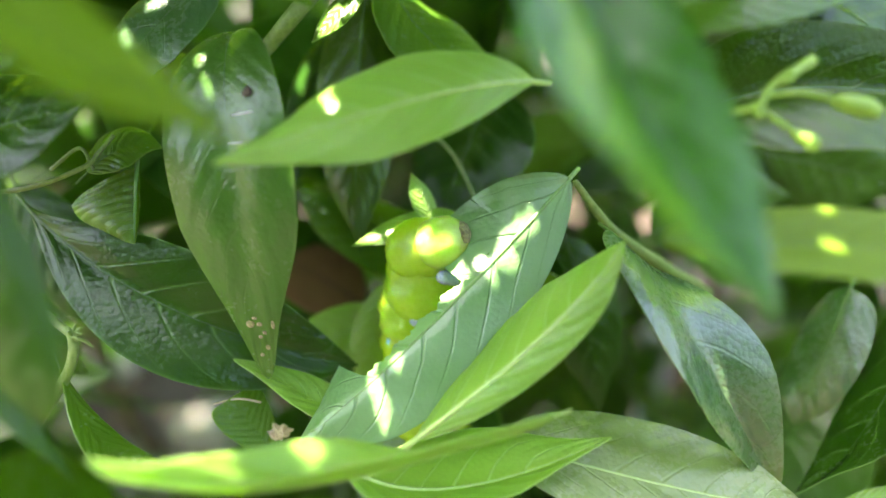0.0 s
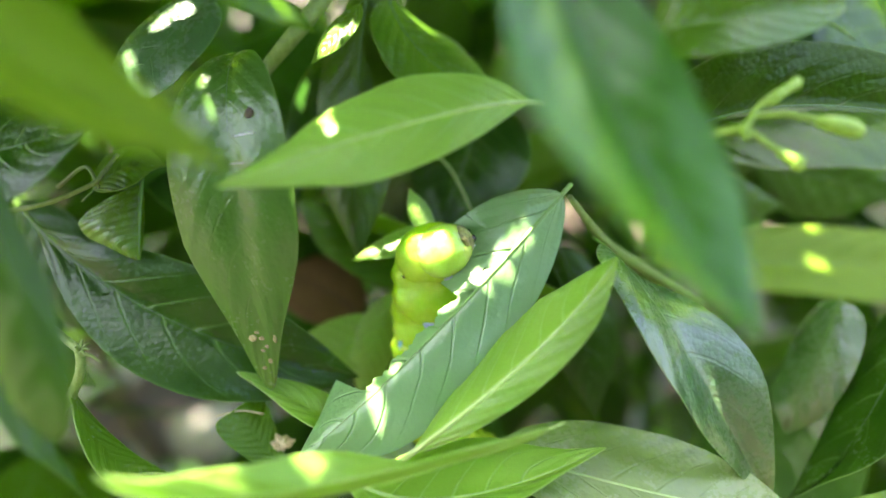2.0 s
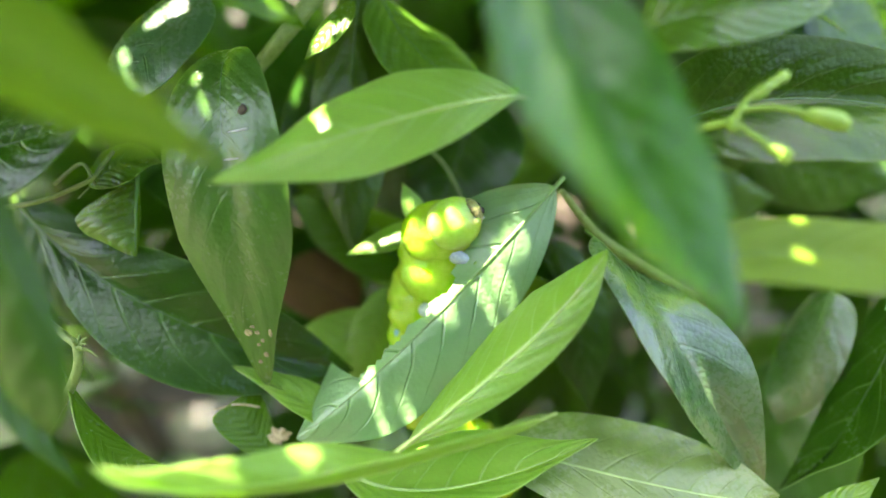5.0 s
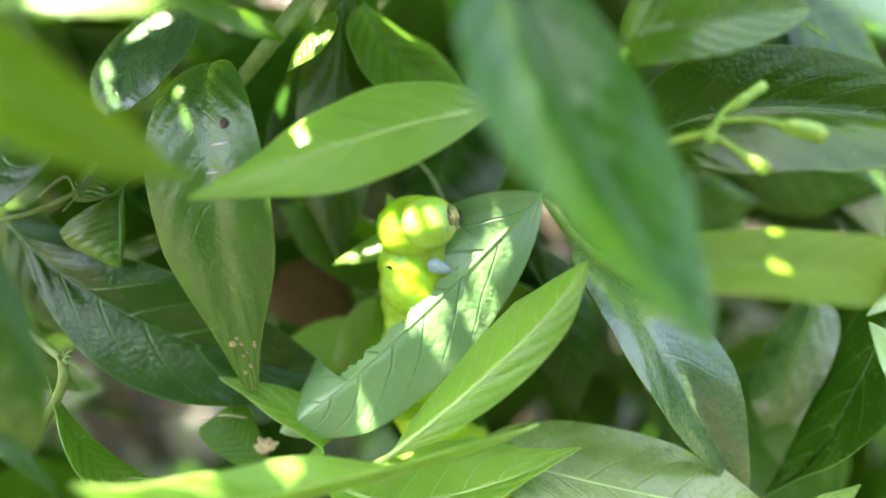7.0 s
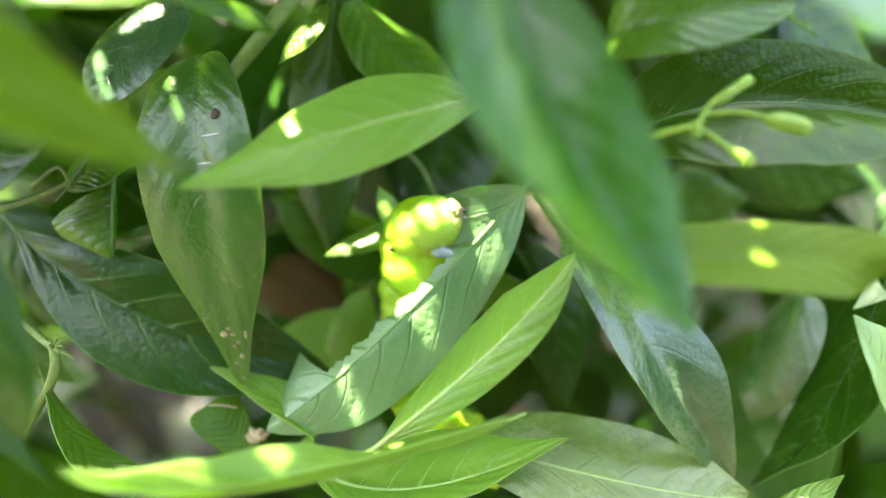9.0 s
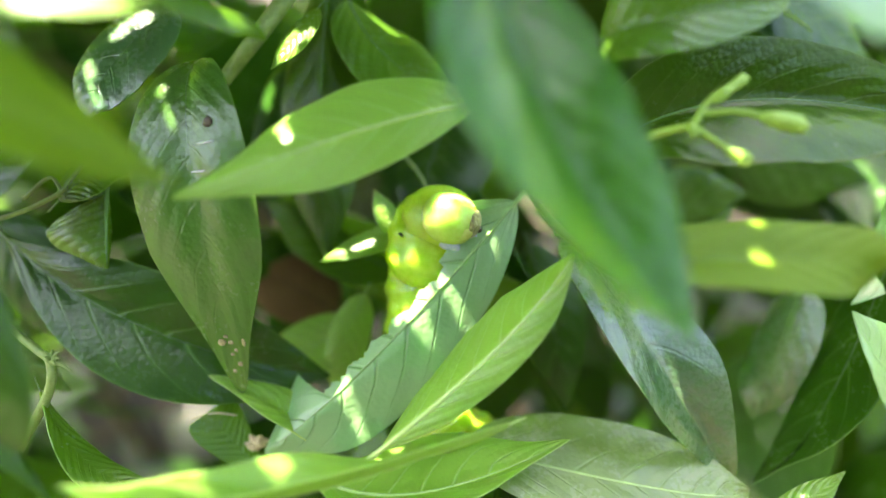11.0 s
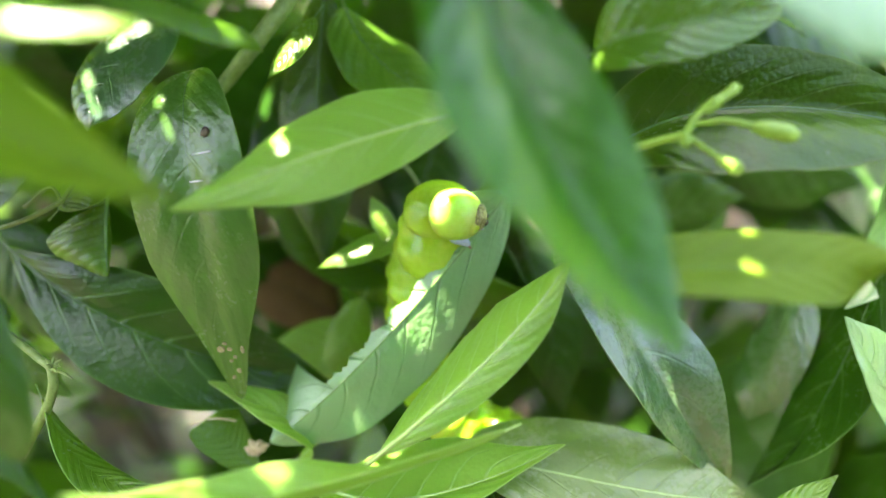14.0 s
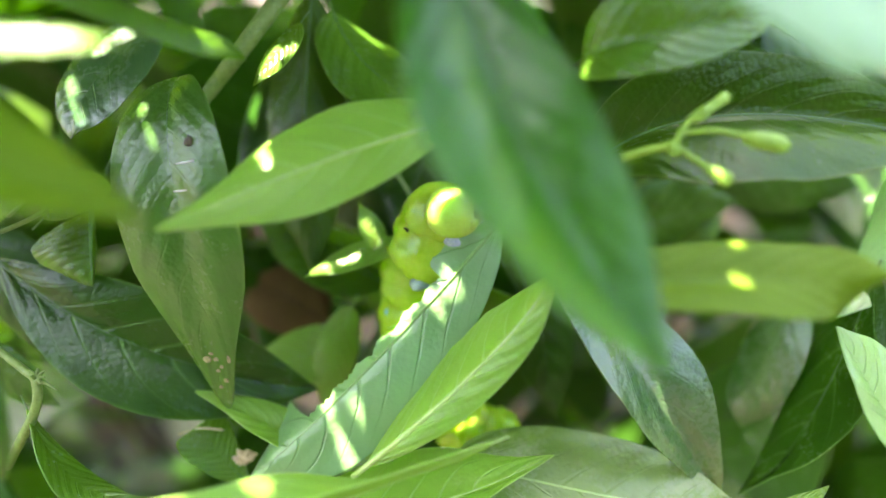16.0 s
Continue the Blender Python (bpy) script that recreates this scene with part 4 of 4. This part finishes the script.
def motions():
    # seconds; centres of head, hood, first and second segment in the shrub's space (centimetres); how far the head nods (degrees)
    steps = [
        (0, (0.03, 12.23, 0.21), (-0.32, 12.53, 0.07), (-0.25, 12.89, -0.44), (-0.43, 13.43, -1.15), -17),
        (0.2, (0.02, 12.22, 0.18), (-0.24, 12.52, 0.11), (-0.26, 12.88, -0.35), (-0.36, 13.42, -1.15), -5),
        (0.6, (0.17, 12.19, 0.12), (-0.19, 12.48, 0.17), (-0.25, 12.84, -0.38), (-0.25, 13.39, -1.15), 16),
        (1, (-0.11, 12.12, 0.54), (-0.40, 12.42, 0.27), (-0.23, 12.78, -0.39), (-0.30, 13.32, -1.11), -41),
        (1.4, (0.10, 11.98, 0.34), (-0.21, 12.28, 0.21), (-0.10, 12.64, -0.27), (-0.24, 13.18, -1.00), -16),
        (1.8, (0.18, 11.95, 0.19), (-0.14, 12.25, 0.18), (-0.15, 12.61, -0.14), (-0.17, 13.15, -0.94), 5),
        (2.2, (0.03, 11.98, 0.49), (-0.02, 12.28, 0.34), (-0.03, 12.64, -0.24), (-0.10, 13.18, -0.91), -63),
        (2.6, (0.03, 12.01, 0.57), (-0.07, 12.31, 0.47), (-0.01, 12.67, -0.19), (-0.06, 13.21, -0.85), -31),
        (3, (0.34, 11.94, 0.52), (0.10, 12.23, 0.44), (0.04, 12.59, -0.11), (-0.06, 13.14, -0.79), -7),
        (3.3, (0.48, 11.94, 0.32), (0.22, 12.24, 0.33), (0.03, 12.60, -0.03), (-0.11, 13.14, -0.78), 11),
        (3.6, (0.26, 11.94, 0.60), (0.20, 12.24, 0.50), (0.06, 12.60, -0.08), (-0.15, 13.14, -0.78), -43),
        (3.9, (0.34, 11.91, 0.77), (0.11, 12.20, 0.64), (0.07, 12.56, -0.06), (-0.14, 13.11, -0.79), -22),
        (4.2, (0.49, 11.89, 0.71), (0.14, 12.18, 0.58), (0.20, 12.54, 0.05), (-0.13, 13.09, -0.77), -17),
        (6.3, (0.23, 11.79, 0.84), (0.14, 12.09, 0.66), (0.04, 12.45, 0.09), (-0.04, 12.99, -0.84), -57),
        (6.6, (0.25, 11.78, 0.89), (0.12, 12.08, 0.76), (0.06, 12.44, 0.06), (-0.01, 12.98, -0.81), -39),
        (6.9, (0.24, 11.79, 0.99), (-0.01, 12.08, 0.93), (0.05, 12.44, 0.10), (0.10, 12.99, -0.73), -7),
        (7.2, (0.36, 11.74, 0.77), (0.03, 12.03, 0.64), (0.15, 12.39, 0.07), (0.06, 12.94, -0.73), -16),
        (7.6, (0.48, 11.66, 0.63), (0.21, 11.95, 0.62), (0.24, 12.31, 0.19), (0.03, 12.86, -0.69), 8),
        (8, (0.36, 11.64, 0.76), (0.28, 11.93, 0.67), (0.19, 12.29, 0.16), (0.07, 12.84, -0.65), -38),
        (8.4, (0.45, 11.67, 0.87), (0.19, 11.96, 0.73), (0.24, 12.32, 0.20), (0.13, 12.87, -0.58), -21),
        (8.8, (0.65, 11.69, 0.67), (0.36, 11.98, 0.69), (0.32, 12.34, 0.26), (0.23, 12.89, -0.59), 10),
        (9.2, (0.44, 11.70, 0.94), (0.34, 12.00, 0.71), (0.27, 12.36, 0.26), (0.24, 12.90, -0.57), -64),
        (11.3, (0.97, 11.73, 0.96), (0.80, 12.02, 1.01), (0.55, 12.38, 0.58), (0.44, 12.93, -0.47), 21),
        (11.7, (0.82, 11.71, 1.01), (0.63, 12.00, 1.00), (0.49, 12.36, 0.58), (0.46, 12.91, -0.33), 7),
        (12.1, (0.87, 11.67, 1.18), (0.65, 11.96, 1.09), (0.63, 12.32, 0.54), (0.48, 12.87, -0.20), -18),
        (12.6, (0.95, 11.64, 1.13), (0.77, 11.94, 1.11), (0.61, 12.30, 0.62), (0.44, 12.84, -0.16), 3),
        (13, (1.03, 11.62, 1.14), (0.85, 11.92, 1.07), (0.64, 12.28, 0.61), (0.47, 12.82, -0.13), -12),
        (13.5, (1.09, 11.66, 1.18), (0.91, 11.95, 1.14), (0.75, 12.31, 0.71), (0.52, 12.86, -0.10), -5),
        (14, (1.11, 11.65, 1.16), (0.86, 11.94, 1.20), (0.79, 12.30, 0.79), (0.51, 12.85, -0.06), 11),
        (14.5, (1.01, 11.68, 1.33), (0.81, 11.98, 1.27), (0.73, 12.34, 0.70), (0.52, 12.88, -0.02), -11),
        (15, (1.16, 11.73, 1.32), (0.93, 12.03, 1.29), (0.82, 12.39, 0.81), (0.52, 12.93, 0.06), -0),
        (15.5, (1.25, 11.82, 1.25), (1.02, 12.12, 1.22), (0.85, 12.48, 0.79), (0.57, 13.02, 0.05), -0),
        (16, (1.30, 11.77, 1.35), (1.10, 12.07, 1.33), (0.93, 12.43, 0.89), (0.60, 12.97, 0.12), -0),
    ]
    first = Vector(steps[0][4])

    def root(g):
        return CAT + (Vector(g) - first) * 0.9

    def lean(upper, lower):
        d = Vector(upper) - Vector(lower)
        return math.degrees(math.atan2(d.x, d.z))

    def at(c, g, turn):
        return pose(*((Vector(c) - root(g)) * CM), 0, turn, 0)

    heads = [(t, Matrix.Translation(Vector(h) * CM)) for t, h, o, c, g, nod in steps]
    walk(caterpillar, [(t, PLANT @ Matrix.Translation(root(g) * CM)) for t, h, o, c, g, nod in steps])
    walk(head, [(t, at(h, g, nod)) for t, h, o, c, g, nod in steps])
    walk(hood, [(t, at(o, g, 0.4 * nod)) for t, h, o, c, g, nod in steps])
    walk(collar, [(t, at(c, g, 0.6 * lean(h, g) + 0.15 * (nod + 10))) for t, h, o, c, g, nod in steps])
    walk(second, [(t, at(g, g, 0.5 * lean(c, root(g)))) for t, h, o, c, g, nod in steps])
    walk(third, [(t, at(root(g) + Vector((0.02, 0.05, 0.02)), g, 0.4 * lean(g, root(g)))) for t, h, o, c, g, nod in steps])
    rest = Matrix.Translation(EATEN.base)
    chord = (EATEN.tip - EATEN.base).normalized()
    across = chord.cross(Vector((0, 1, 0))).normalized()
    facing = chord.cross(across)
    # seconds; how far the leaf's foot has shifted (centimetres); its roll, tilt and swing (degrees)
    sway = [(0.0, (0.00, 0.00, 0.00), (0.0, 0.0, 0.0)),
            (4.2, (-0.05, 0.01, -0.02), (-5.7, 0.7, 0.5)),
            (6.3, (-0.01, -0.18, 0.04), (-8.8, 8.0, -1.9)),
            (7.4, (-0.01, -0.18, 0.04), (-8.8, 8.0, -1.9)),
            (9.2, (-0.14, -0.17, 0.03), (-15.6, 6.3, -0.5)),
            (11.3, (-0.22, -0.18, -0.23), (-11.0, 6.4, -0.3)),
            (13.4, (-0.22, -0.18, -0.23), (-11.0, 6.4, -0.3)),
            (13.9, (-0.24, -0.18, 0.14), (-17.3, 7.5, 1.5)),
            (14.3, (-0.24, -0.18, 0.14), (-17.3, 7.5, 1.5)),
            (14.7, (-0.22, -0.19, -0.33), (0.4, 4.8, -0.6)),
            (16.0, (-0.22, -0.19, -0.33), (0.4, 4.8, -0.6))]
    def swung(roll, tilt, swing):
        w = chord * radians(roll) + across * radians(tilt) + facing * radians(swing)
        return Matrix.Rotation(w.length, 4, w) if w.length else Matrix()

    def leaf_pose(t):
        row = [np.interp(t, [r[0] for r in sway], [(*r[1], *r[2])[k] for r in sway]) for k in range(6)]
        return Matrix.Translation(Vector(row[:3]) * CM) @ rest @ swung(*row[3:])

    walk(eaten_leaf, [(r[0], leaf_pose(r[0])) for r in sway])
    hung = Matrix.Translation(LIGHT.base)
    walk(light_leaf, [(t, hung @ pose(0, 0, 0, 0, turn, 0)) for t, turn in ((0.0, 0.0), (14.0, 0.0), (14.4, -1.4), (16.0, -1.4))])
    for scrap, gone, centre in scraps:
        inside = [(t, Matrix.Translation(leaf_pose(t).inverted() @ m.translation - centre)) for t, m in heads if t > gone + 0.3]
        walk(scrap, [(0.0, Matrix()), (gone, Matrix()), *inside])


motions()
